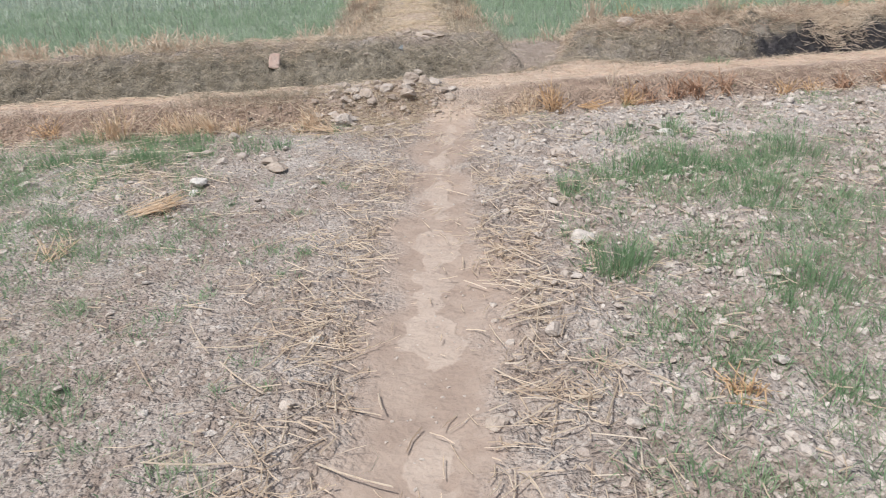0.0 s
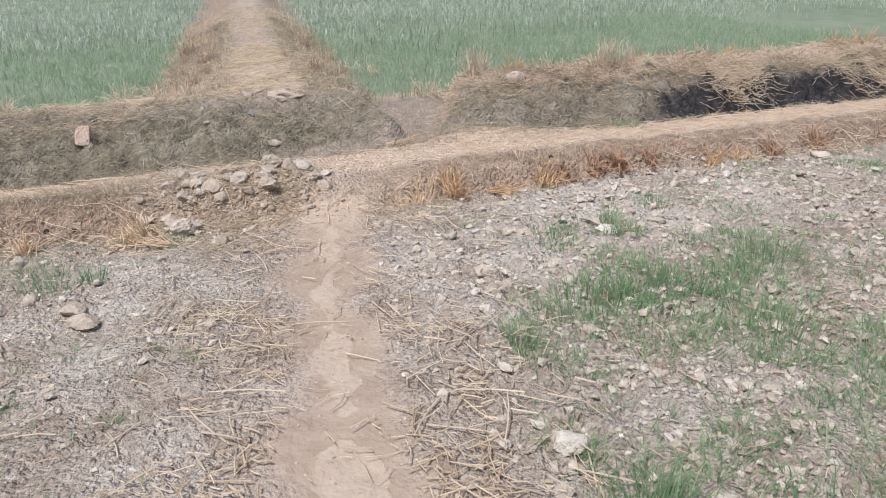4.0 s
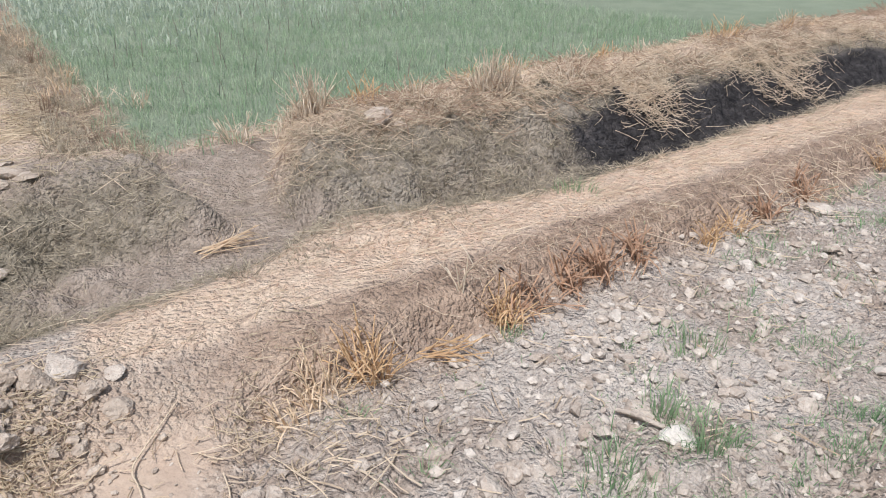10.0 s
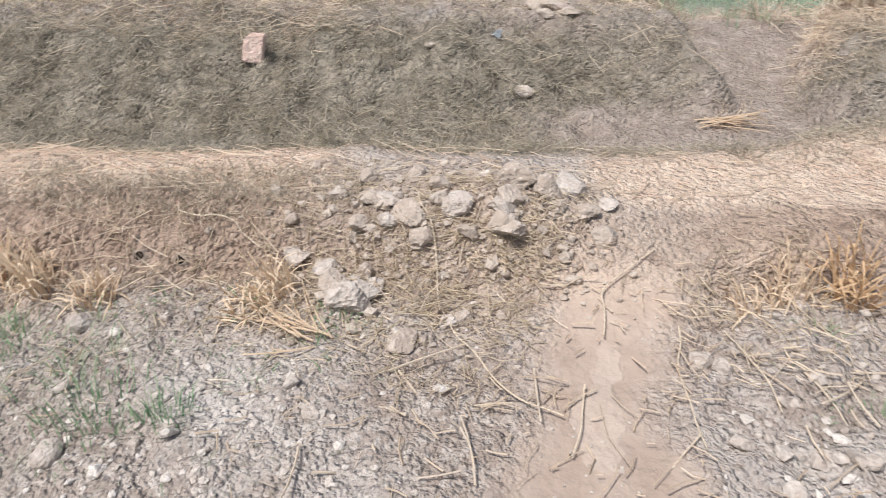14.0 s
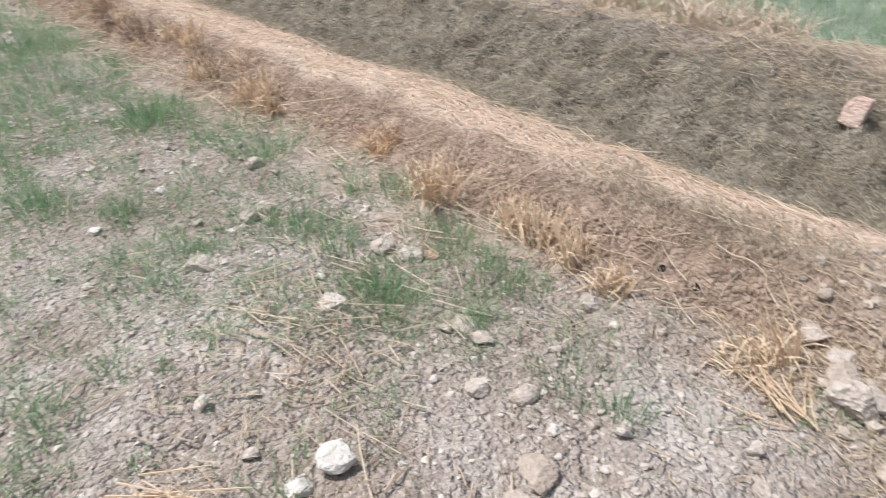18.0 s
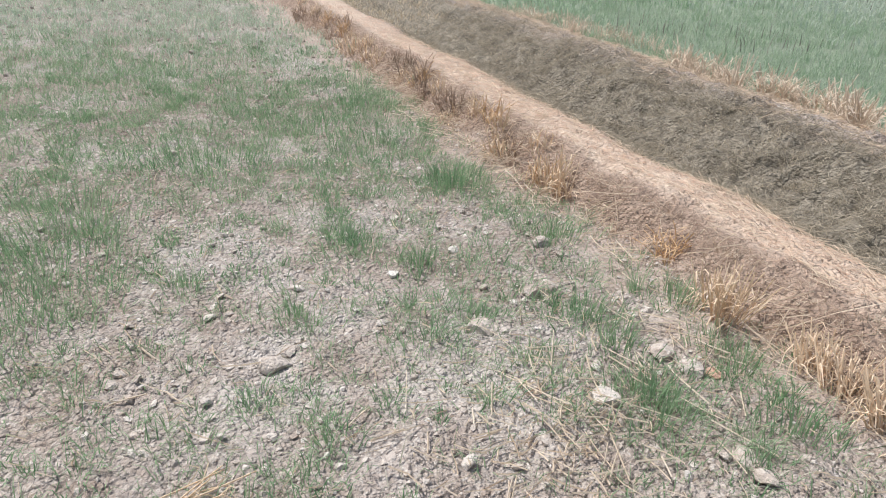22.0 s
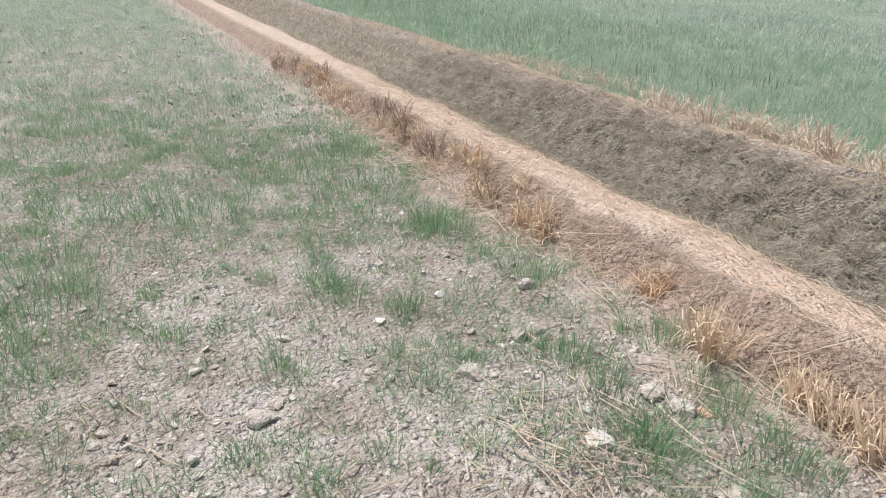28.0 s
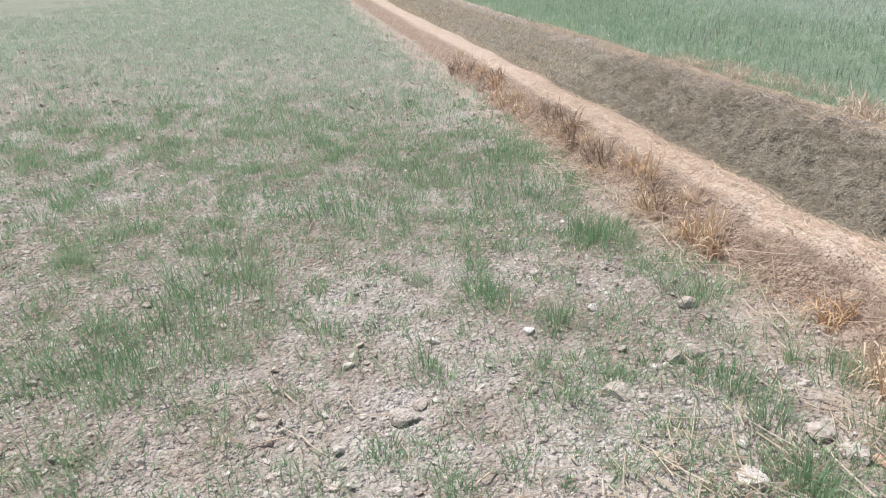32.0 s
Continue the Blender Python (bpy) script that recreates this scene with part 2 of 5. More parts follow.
def muddy(u, v):
    """Bare damp floor of the ditch by the crossing, and the gap beside the bund."""
    e = 0.25 * (fbm(u * 4, v * 4, 82, 3) - 0.5)
    floor = ramp(0.92, 1.0, v + e * 0.3) * ramp(1.54, 1.36, v + e * 0.5) * ramp(-0.3, 0.1, u + e) * ramp(1.5, 1.2, u)
    lo, hi = np.interp(v, [1.2, 2.1, 2.7], [0.90, 0.72, 0.60]), np.interp(v, [1.2, 2.0, 2.6], [1.14, 1.36, 1.70])
    # grey soil thrown up at the bund's foot
    floor = np.maximum(floor, 0.85 * np.exp(-(((u - 0.02) / 0.36) ** 2 + ((v - 2.12) / 0.24) ** 2) ** 2 + e))
    return np.maximum(floor.clip(0, 1), ramp(-0.1, 0.1, u - lo + e * 0.5) * ramp(0.12, -0.05, u - hi + e * 0.5) * ramp(1.1, 1.3, v) * ramp(2.85, 2.6, v))


# ---- materials ----
def material(name, rough=0.9):
    m = bpy.data.materials.new(name)
    m.use_nodes = True
    b = m.node_tree.nodes["Principled BSDF"]
    b.inputs["Roughness"].default_value = rough
    b.inputs["Specular IOR Level"].default_value = 0.25
    return m, m.node_tree.nodes, m.node_tree.links, b


def mix(nodes, links, fac, a, b, mode="MIX"):
    n = nodes.new("ShaderNodeMix")
    n.data_type, n.blend_type = "RGBA", mode
    for slot, value in ((0, fac), (6, a), (7, b)):
        if isinstance(value, (int, float)):
            n.inputs[slot].default_value = value
        elif isinstance(value, tuple):
            n.inputs[slot].default_value = (*value, 1)
        else:
            links.new(value, n.inputs[slot])
    return n.outputs[2]


def grain(nodes, links, scale, lo, hi, detail=4.0, low=0.3, high=0.7):
    """Noise in world metres, mapped to lo..hi."""
    tex, geo, r = nodes.new("ShaderNodeTexNoise"), nodes.new("ShaderNodeNewGeometry"), nodes.new("ShaderNodeMapRange")
    tex.inputs["Scale"].default_value, tex.inputs["Detail"].default_value = scale, detail
    links.new(geo.outputs["Position"], tex.inputs["Vector"])
    links.new(tex.outputs[0], r.inputs[0])
    for k, value in zip((1, 2, 3, 4), (low, high, lo, hi)):
        r.inputs[k].default_value = value
    return r.outputs[0]


def attr(nodes, name):
    n = nodes.new("ShaderNodeAttribute")
    n.attribute_name = name
    return n.outputs["Fac"]


def bump(nodes, links, bsdf, heights, strength=0.5, distance=0.01):
    n = nodes.new("ShaderNodeBump")
    n.inputs["Strength"].default_value, n.inputs["Distance"].default_value = strength, distance
    links.new(heights, n.inputs["Height"])
    links.new(n.outputs[0], bsdf.inputs["Normal"])


def crumbs(nodes, links, scale, out):
    """Broken cells in world metres: a shade for each (0 to 0.6), or the distance from its middle."""
    tex, geo = nodes.new("ShaderNodeTexVoronoi"), nodes.new("ShaderNodeNewGeometry")
    tex.inputs["Scale"].default_value = scale
    links.new(geo.outputs["Position"], tex.inputs["Vector"])
    r = nodes.new("ShaderNodeMapRange")
    links.new(tex.outputs[out], r.inputs[0])
    for k, value in zip((1, 2, 3, 4), (0.3, 1.0, 0.0, 0.6) if out == "Color" else (0.1, 0.7, 1.0, 0.0)):
        r.inputs[k].default_value = value
    return r.outputs[0]


def total(nodes, links, a, b, weight):
    n = nodes.new("ShaderNodeMath")
    n.operation = "MULTIPLY_ADD"
    links.new(b, n.inputs[0])
    n.inputs[1].default_value = weight
    links.new(a, n.inputs[2])
    return n.outputs[0]


def soil_colour(n, l):
    """Dry ploughed soil: pinkish beige, bleached in patches, every crumb a shade of its own."""
    soil = mix(n, l, grain(n, l, 7, 0, 1, low=0.38, high=0.62), (0.30, 0.24, 0.198), (0.42, 0.355, 0.303))
    soil = mix(n, l, grain(n, l, 1.9, 0, 0.75, detail=7.0, low=0.47, high=0.66), soil, (0.56, 0.517, 0.475))
    soil = mix(n, l, crumbs(n, l, 38, "Color"), soil, (0.66, 0.61, 0.555))
    soil = mix(n, l, crumbs(n, l, 90, "Color"), soil, (0.19, 0.148, 0.118))
    return mix(n, l, grain(n, l, 70, 0, 0.45), soil, (0.27, 0.215, 0.175))


def earth_material():
    m, n, l, b = material("earth", 0.95)
    soil = soil_colour(n, l)
    dust = mix(n, l, grain(n, l, 6, 0, 1, low=0.4, high=0.6), (0.29, 0.222, 0.176), (0.35, 0.277, 0.223))
    # a paler crust, worn through in plates
    crust = n.new("ShaderNodeMapRange")
    l.new(total(n, l, grain(n, l, 3.2, 0, 1, detail=10.0, low=0, high=1), attr(n, "crust"), 0.3), crust.inputs[0])
    for k, value in zip((1, 2, 3, 4), (0.70, 0.722, 0, 1)):
        crust.inputs[k].default_value = value
    crust = crust.outputs[0]
    dust = mix(n, l, crust, dust, mix(n, l, grain(n, l, 9, 0, 1), (0.37, 0.297, 0.242), (0.44, 0.362, 0.297)))
    dust = mix(n, l, grain(n, l, 120, 0, 0.3), dust, (0.33, 0.255, 0.20))
    chaff = mix(n, l, grain(n, l, 14, 0, 1), (0.52, 0.39, 0.30), (0.71, 0.575, 0.455))
    chaff = mix(n, l, grain(n, l, 70, 0, 0.6), chaff, (0.47, 0.37, 0.285))
    mould = mix(n, l, grain(n, l, 12, 0, 1), (0.14, 0.123, 0.094), (0.333, 0.293, 0.229))
    brown = mix(n, l, grain(n, l, 12, 0, 1), (0.24, 0.172, 0.13), (0.43, 0.325, 0.25))
    mud = mix(n, l, grain(n, l, 10, 0, 1), (0.285, 0.232, 0.19), (0.42, 0.355, 0.30))
    mud = mix(n, l, crumbs(n, l, 30, "Color"), mud, (0.21, 0.168, 0.135))
    black = mix(n, l, grain(n, l, 18, 0, 1), (0.02, 0.02, 0.023), (0.085, 0.078, 0.08))
    under = mix(n, l, grain(n, l, 3, 0, 1), (0.16, 0.215, 0.145), (0.23, 0.28, 0.195))
    # pale drifts under the crop, brightened to paint in distance haze
    under = mix(n, l, grain(n, l, 0.35, 0, 0.45), under, (0.36, 0.395, 0.31))
    c = mix(n, l, attr(n, "bleach"), soil, mix(n, l, crumbs(n, l, 60, "Color"), (0.53, 0.487, 0.445), (0.36, 0.31, 0.27)))
    for name, colour in (("trodden", dust), ("brown", brown), ("mould", mould), ("chaff", chaff), ("sward", under), ("flank", brown), ("mud", mud), ("scorch", black)):
        c = mix(n, l, attr(n, name), c, colour)
    l.new(c, b.inputs["Base Color"])
    relief = total(n, l, grain(n, l, 45, 0, 1, 6.0), crumbs(n, l, 42, "Distance"), 0.9)
    relief = total(n, l, relief, crumbs(n, l, 95, "Distance"), 0.45)
    smooth = n.new("ShaderNodeMix")
    l.new(attr(n, "trodden"), smooth.inputs[0])
    l.new(relief, smooth.inputs[2])
    l.new(total(n, l, grain(n, l, 30, 0.4, 0.75, 8.0), crust, 0.14), smooth.inputs[3])
    bump(n, l, b, smooth.outputs[0], 1.0, 0.014)
    return m


def leaf_material(name, a, b_, tip=None, rough=0.6, spread=1.0, scale=2.5):
    """Blades: every one its own shade."""
    m, n, l, b = material(name, rough)
    geo = n.new("ShaderNodeNewGeometry")
    c = mix(n, l, geo.outputs["Random Per Island"], a, b_)
    if tip:
        c = mix(n, l, grain(n, l, scale, 0, spread, low=0.35, high=0.65), c, tip)
    l.new(c, b.inputs["Base Color"])
    thin, both = n.new("ShaderNodeBsdfTranslucent"), n.new("ShaderNodeMixShader")
    l.new(c, thin.inputs["Color"])
    both.inputs[0].default_value = 0.42
    l.new(b.outputs[0], both.inputs[1])
    l.new(thin.outputs[0], both.inputs[2])
    l.new(both.outputs[0], n["Material Output"].inputs["Surface"])
    return m


def clod_material(name, a, b_, dark):
    m, n, l, b = material(name, 0.95)
    geo = n.new("ShaderNodeNewGeometry")
    c = mix(n, l, geo.outputs["Random Per Island"], a, b_)
    c = mix(n, l, grain(n, l, 40, 0, 0.6), c, dark)
    l.new(c, b.inputs["Base Color"])
    bump(n, l, b, grain(n, l, 70, 0, 1, 6.0), 0.7, 0.008)
    return m


EARTH = earth_material()
def field_clod_material():
    m, n, l, b = material("dry_clod", 0.95)
    geo = n.new("ShaderNodeNewGeometry")
    shade = mix(n, l, geo.outputs["Random Per Island"], (0.40, 0.335, 0.28), (0.62, 0.56, 0.495))
    l.new(mix(n, l, 0.5, soil_colour(n, l), shade), b.inputs["Base Color"])
    bump(n, l, b, grain(n, l, 70, 0, 1, 6.0), 0.7, 0.008)
    return m


CLOD = field_clod_material()
CLOD_PALE = clod_material("bleached_clod", (0.50, 0.445, 0.395), (0.65, 0.60, 0.545), (0.38, 0.33, 0.285))
CLOD_BROWN = clod_material("brown_clod", (0.39, 0.322, 0.265), (0.52, 0.448, 0.38), (0.30, 0.243, 0.195))
CHALK = clod_material("pale_stone", (0.60, 0.565, 0.515), (0.68, 0.65, 0.60), (0.46, 0.415, 0.365))
BRICK = clod_material("brick_red", (0.64, 0.445, 0.365), (0.68, 0.50, 0.42), (0.66, 0.55, 0.48))
CRUMB = clod_material("brick_crumb", (0.48, 0.29, 0.21), (0.52, 0.33, 0.245), (0.42, 0.31, 0.25))
TWIG = clod_material("dry_bark", (0.58, 0.48, 0.36), (0.64, 0.54, 0.41), (0.44, 0.35, 0.26))
BURROW = clod_material("burrow_soil", (0.27, 0.215, 0.17), (0.32, 0.26, 0.21), (0.22, 0.17, 0.13))
# near-black colour stands for the shade in a burrow; the funnel is shallow
BURROW_SHADE = clod_material("burrow_shade", (0.02, 0.015, 0.012), (0.03, 0.02, 0.016), (0.012, 0.01, 0.008))
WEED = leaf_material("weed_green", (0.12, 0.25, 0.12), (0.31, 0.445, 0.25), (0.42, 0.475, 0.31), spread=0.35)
# the two far greens are paled: distance haze is put into their colour
WEED_HAZED = leaf_material("weed_hazed", (0.32, 0.42, 0.28), (0.51, 0.585, 0.44), (0.57, 0.60, 0.49), spread=0.5)
CROP_HAZED = leaf_material("crop_hazed", (0.40, 0.48, 0.375), (0.55, 0.61, 0.50), (0.60, 0.64, 0.55), spread=0.6)
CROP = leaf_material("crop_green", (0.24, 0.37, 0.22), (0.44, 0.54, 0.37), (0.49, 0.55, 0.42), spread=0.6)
STRAW = leaf_material("straw", (0.50, 0.395, 0.295), (0.80, 0.69, 0.545), (0.58, 0.465, 0.355), spread=0.5)
STUBBLE = leaf_material("stubble_gold", (0.66, 0.515, 0.365), (0.90, 0.76, 0.585), (0.70, 0.55, 0.39), spread=0.6)
RUST = leaf_material("stubble_rust", (0.26, 0.185, 0.135), (0.60, 0.46, 0.35), (0.33, 0.24, 0.178))
RUSSET = leaf_material("stubble_russet", (0.40, 0.245, 0.16), (0.64, 0.44, 0.31), (0.44, 0.28, 0.19), spread=0.5)
AMBER = leaf_material("stubble_amber", (0.58, 0.39, 0.225), (0.82, 0.62, 0.40), (0.58, 0.40, 0.24), spread=0.6)
CREAM = leaf_material("stubble_cream", (0.62, 0.52, 0.40), (0.82, 0.73, 0.61), (0.66, 0.55, 0.43), spread=0.5)
HAY = leaf_material("dead_grass", (0.235, 0.202, 0.148), (0.67, 0.59, 0.455), (0.175, 0.152, 0.114), spread=0.7, scale=9)
HAY_PALE = leaf_material("dry_stem", (0.30, 0.26, 0.195), (0.70, 0.62, 0.49), (0.235, 0.205, 0.155), spread=0.5, scale=8)
THATCH = leaf_material("withered_blade", (0.25, 0.255, 0.18), (0.62, 0.58, 0.475), (0.33, 0.345, 0.25), spread=0.7, scale=4)
HAY_LIGHT = leaf_material("pale_hay", (0.42, 0.345, 0.245), (0.78, 0.67, 0.51), (0.50, 0.41, 0.295), spread=0.5, scale=8)
CHAFF = leaf_material("chaff_pale", (0.58, 0.425, 0.325), (0.86, 0.69, 0.56), (0.70, 0.525, 0.41), spread=0.6)
HEAD = leaf_material("seed_head", (0.20, 0.19, 0.16), (0.36, 0.33, 0.27))
ASH = leaf_material("burnt_stalk", (0.015, 0.015, 0.017), (0.07, 0.065, 0.065))


# ---- mesh builders ----
def mesh_object(name, verts, loops, starts, mat, smooth=False):
    me = bpy.data.meshes.new(name)
    me.vertices.add(len(verts))
    me.vertices.foreach_set("co", np.asarray(verts, np.float32).ravel())
    me.loops.add(len(loops))
    me.loops.foreach_set("vertex_index", np.asarray(loops, np.int32))
    me.polygons.add(len(starts))
    me.polygons.foreach_set("loop_start", np.asarray(starts, np.int32))
    me.update(calc_edges=True)
    me.validate()
    if smooth:
        me.shade_smooth()
    else:
        me.shade_flat()
    me.materials.append(mat)
    return new(name, me)


def ground_sheet():
    def axis(lo, hi, step, reach, grow):
        mid = list(np.arange(lo, hi, step))
        d, a, b = step, mid[0], mid[-1]
        low, high = [], []
        while b < reach:
            d *= grow
            b, a = b + d, a - d
            high.append(b)
            low.append(a)
        return np.array(low[::-1] + mid + high)

    us, vs = axis(-6.6, 5.2, 0.027, 1800, 1.22), axis(-4.8, 3.1, 0.027, 1800, 1.22)
    u, v = [g.ravel() for g in np.meshgrid(us, vs, indexing="ij")]
    x, y = to_xy(u, v)
    z = height(x, y)
    a, b = len(us), len(vs)
    i = (np.arange(a - 1)[:, None] * b + np.arange(b - 1)[None]).ravel()
    quads = np.stack([i, i + b, i + b + 1, i + 1], 1)
    ob = mesh_object("ground", np.stack([x, y, z], 1), quads.ravel(), np.arange(len(quads)) * 4, EARTH, True)
    p, e = path_off(x, y), 0.25 * (fbm(x * 4, y * 4, 81, 3) - 0.5)
    k = ramp(-0.2, 0.9, u)
    masks = {
        "trodden": np.maximum(0.95 * (1 - ramp(-0.06, 0.22, p - path_half(y) + e * 1.3)) * ramp(6.1, 5.8, y + e), 0.7 * (1 - ramp(0.05, 0.3, np.abs(u - bund_mid(v)) + e)) * ramp(4.2, 5.6, v)) + 0.55 * ramp(-0.5, -0.3, v + e) * ramp(0.02, -0.06, v) * ramp(-1.5, -2.2, u + e),
        "bleach": (bare_spots(x, y) * (0.1 + 0.75 * ramp(0.42, 0.62, fbm(x * 4, y * 4, 83, 3))) * ramp(0.05, -0.15, v)).clip(0, 0.75),
        "crust": 1 - ramp(-0.22, 0.08, p - path_half(y)),
        "brown": ramp(-0.12, 0.02, v + e * 0.4) * ramp(0.40, 0.22, v + lip(u) + e * 0.3) * (1 - 0.55 * ramp(-1.2, -0.8, u + e) * ramp(0.6, 0.2, u + e)),
        "flank": 0.8 * ramp(2.3, 2.7, v + e) * ramp(0.22, 0.5, np.abs(u - bund_mid(v)) + e * 0.8) * ramp(1.1, 0.9, np.abs(u - bund_mid(v)) + e),
        "mould": ramp(0.55, 0.75, v + e * 0.5) * ramp(2.0, 1.6, v + e * 0.8 - 0.2 * ramp(1.0, 0.5, u) * ramp(-3.2, -2.0, u)) * (1 - 0.35 * k),
        "chaff": np.max([ramp(0.22, 0.34, v + lip(u) + e * 0.4) * ramp(0.80, 0.62, v - 0.15 * ramp(0.5, 0.9, u) * ramp(2.0, 1.5, u) + e * 0.4) * (1 - 0.85 * ramp(-1.1, -0.85, u + e) * ramp(0.1, -0.1, u + e)), 0.5 * np.exp(-(((u + 0.15) / 0.75) ** 2 + ((v - 0.05) / 0.28) ** 2)), ramp(1.6, 1.9, v + e - 0.5 * ramp(1.0, 0.5, u)) * ramp(3.1, 2.7, v + e) * (0.5 + 0.4 * k), 0.85 * ramp(2.1, 2.5, v + e) * ramp(5.8, 4.4, v + e * 2) * (1 - ramp(0.3, 0.6, np.abs(u - bund_mid(v)) + e))], 0),
        "mud": muddy(u, v),
        "sward": np.maximum(ramp(2.75, 3.1, v + e) * ramp(0.85, 1.1, np.abs(u - bund_mid(v) + 0.08) + e * 1.6), 0.65 * ramp(-6, -14, x) * ramp(-0.1, -0.8, v)).clip(0, 1),
        "scorch": scorched(u, v),
    }
    for name, values in masks.items():
        ob.data.attributes.new(name, "FLOAT", "POINT").data.foreach_set("value", values.astype(np.float32))
    return tagged(ob, "dry farmland soil with banks, a ditch and a trodden footpath", "ground", kind="structure")


def blades(name, mat, x, y, length, width, lean, rng, az=None, bow=0.5):
    """Upright leaves from the ground, each bent over its own way: a quad and a tip."""
    n = len(x)
    z = height(x, y) - 0.004
    az = rng.uniform(0, 2 * np.pi, n) if az is None else az
    tw = rng.uniform(0, 2 * np.pi, n)
    d = np.stack([np.cos(az), np.sin(az), 0 * az], 1)
    s = np.stack([np.cos(tw), np.sin(tw), 0 * tw], 1) * (width / 2)[:, None]
    up = np.array([0, 0, 1.0])
    o = np.stack([x, y, z], 1)
    l1, l2 = lean * (1 - bow), lean * (1 + bow)
    mid = o + (length * 0.55)[:, None] * (d * np.sin(l1)[:, None] + up * np.cos(l1)[:, None])
    tip = mid + (length * 0.45)[:, None] * (d * np.sin(l2)[:, None] + up * np.cos(l2)[:, None])
    verts = np.stack([o - s, o + s, mid - s * 0.8, mid + s * 0.8, tip], 1).reshape(-1, 3)
    k = np.arange(n)[:, None] * 5
    loops = (k + np.array([0, 1, 3, 2, 2, 3, 4])).ravel()
    starts = (np.arange(n)[:, None] * 7 + np.array([0, 4])).ravel()
    return mesh_object(name, verts, loops, starts, mat)


def tufts(x, y, count, spread, rng):
    """Blade feet round tuft centres."""
    k = rng.poisson(count, len(x)).clip(1, 30)
    i = np.repeat(np.arange(len(x)), k)
    return x[i] + rng.normal(0, 1, len(i)) * spread, y[i] + rng.normal(0, 1, len(i)) * spread, i


def litter(name, mat, x, y, length, width, rng, tilt=0.12, lift=0.006, az=None, bend=0.25):
    """Straws lying on the ground, slightly kinked, three-sided."""
    n = len(x)
    az, t = rng.uniform(0, 2 * np.pi, n) if az is None else az, rng.normal(0, tilt, n)
    kink = rng.normal(0, bend, n)
    d1 = np.stack([np.cos(az), np.sin(az)], 1) * (length / 2)[:, None]
    d2 = np.stack([np.cos(az + kink), np.sin(az + kink)], 1) * (length / 2)[:, None]
    c = np.stack([x, y], 1)
    pts = [c - d1, c, c + d2]
    zs = [height(p[:, 0], p[:, 1]) for p in pts]
    mean = np.maximum(zs[1], (zs[0] + zs[2]) / 2) + lift + rng.uniform(0, lift, n)
    ends = [np.maximum(mean - np.sin(t) * length / 2, zs[0] + 0.002), mean, np.maximum(mean + np.sin(t) * length / 2, zs[2] + 0.002)]
    side = np.stack([-np.sin(az), np.cos(az), 0 * az], 1) * (width / 2)[:, None]
    rise = np.array([0, 0, 1.0]) * (width * 0.7)[:, None]
    rings = []
    for p, e in zip(pts, ends):
        q = np.concatenate([p, e[:, None]], 1)
        rings += [q - side, q + side, q + rise]
    verts = np.stack(rings, 1).reshape(-1, 3)
    k = np.arange(n)[:, None] * 9
    faces = np.array([0, 3, 5, 2, 1, 2, 5, 4, 3, 6, 8, 5, 4, 5, 8, 7])
    loops = (k + faces).ravel()
    return mesh_object(name, verts, loops, np.arange(n * 4) * 4, mat)


def ball(level):
    bm = bmesh.new()
    bmesh.ops.create_icosphere(bm, subdivisions=level, radius=1)
    verts = np.array([v.co[:] for v in bm.verts])
    tris = np.array([[v.index for v in f.verts] for f in bm.faces])
    bm.free()
    return verts, tris


def turns(n, rng):
    q = rng.normal(0, 1, (n, 4))
    q /= np.linalg.norm(q, axis=1)[:, None]
    w, x, y, z = q.T
    return np.stack([1 - 2 * (y * y + z * z), 2 * (x * y - z * w), 2 * (x * z + y * w), 2 * (x * y + z * w), 1 - 2 * (x * x + z * z), 2 * (y * z - x * w),
                     2 * (x * z - y * w), 2 * (y * z + x * w), 1 - 2 * (x * x + y * y)], 1).reshape(n, 3, 3)


def clods(name, mat, x, y, size, rng, sunk=0.36):
    """Rounded crumbs of dry earth, each broken its own way."""
    n = len(x)
    v0, faces = ball(1)
    v = v0[None] * rng.normal(0.92, 0.2, (n, len(v0), 1)).clip(0.55, 1.4) + rng.normal(0, 0.1, (n, len(v0), 3))
    v = v * rng.uniform(0.72, 1.2, (n, 1, 3))
    v = np.einsum("nij,nkj->nki", turns(n, rng), v) * (size / 2)[:, None, None]
    v[:, :, 2] *= 0.72
    z = height(x, y) + size * 0.3 * (1 - 2 * sunk)
    v = v + np.stack([x, y, z], 1)[:, None, :]
    loops = (np.arange(n)[:, None, None] * len(v0) + faces[None]).ravel()
    return mesh_object(name, v.reshape(-1, 3), loops, np.arange(n * len(faces)) * 3, mat)


def scatter(n, x0, x1, y0, y1, keep, rng):
    x, y = rng.uniform(x0, x1, n), rng.uniform(y0, y1, n)
    k = rng.uniform(0, 1, n) < keep(x, y)
    return x[k], y[k]


ground = ground_sheet()

# ---- growth and litter that nobody could count ----
def field_only(x, y):
    return to_uv(x, y)[1] < 0.0


def star(x, y, bx, by, i, reach, rng):
    """Blades of a tuft lean outwards: azimuth and lean."""
    dx, dy = bx - x[i], by - y[i]
    return np.arctan2(dy, dx) + rng.normal(0, 0.6, len(i)), (0.15 + 0.75 * (np.hypot(dx, dy) / reach).clip(0, 1.4)) * rng.uniform(0.6, 1.3, len(i))


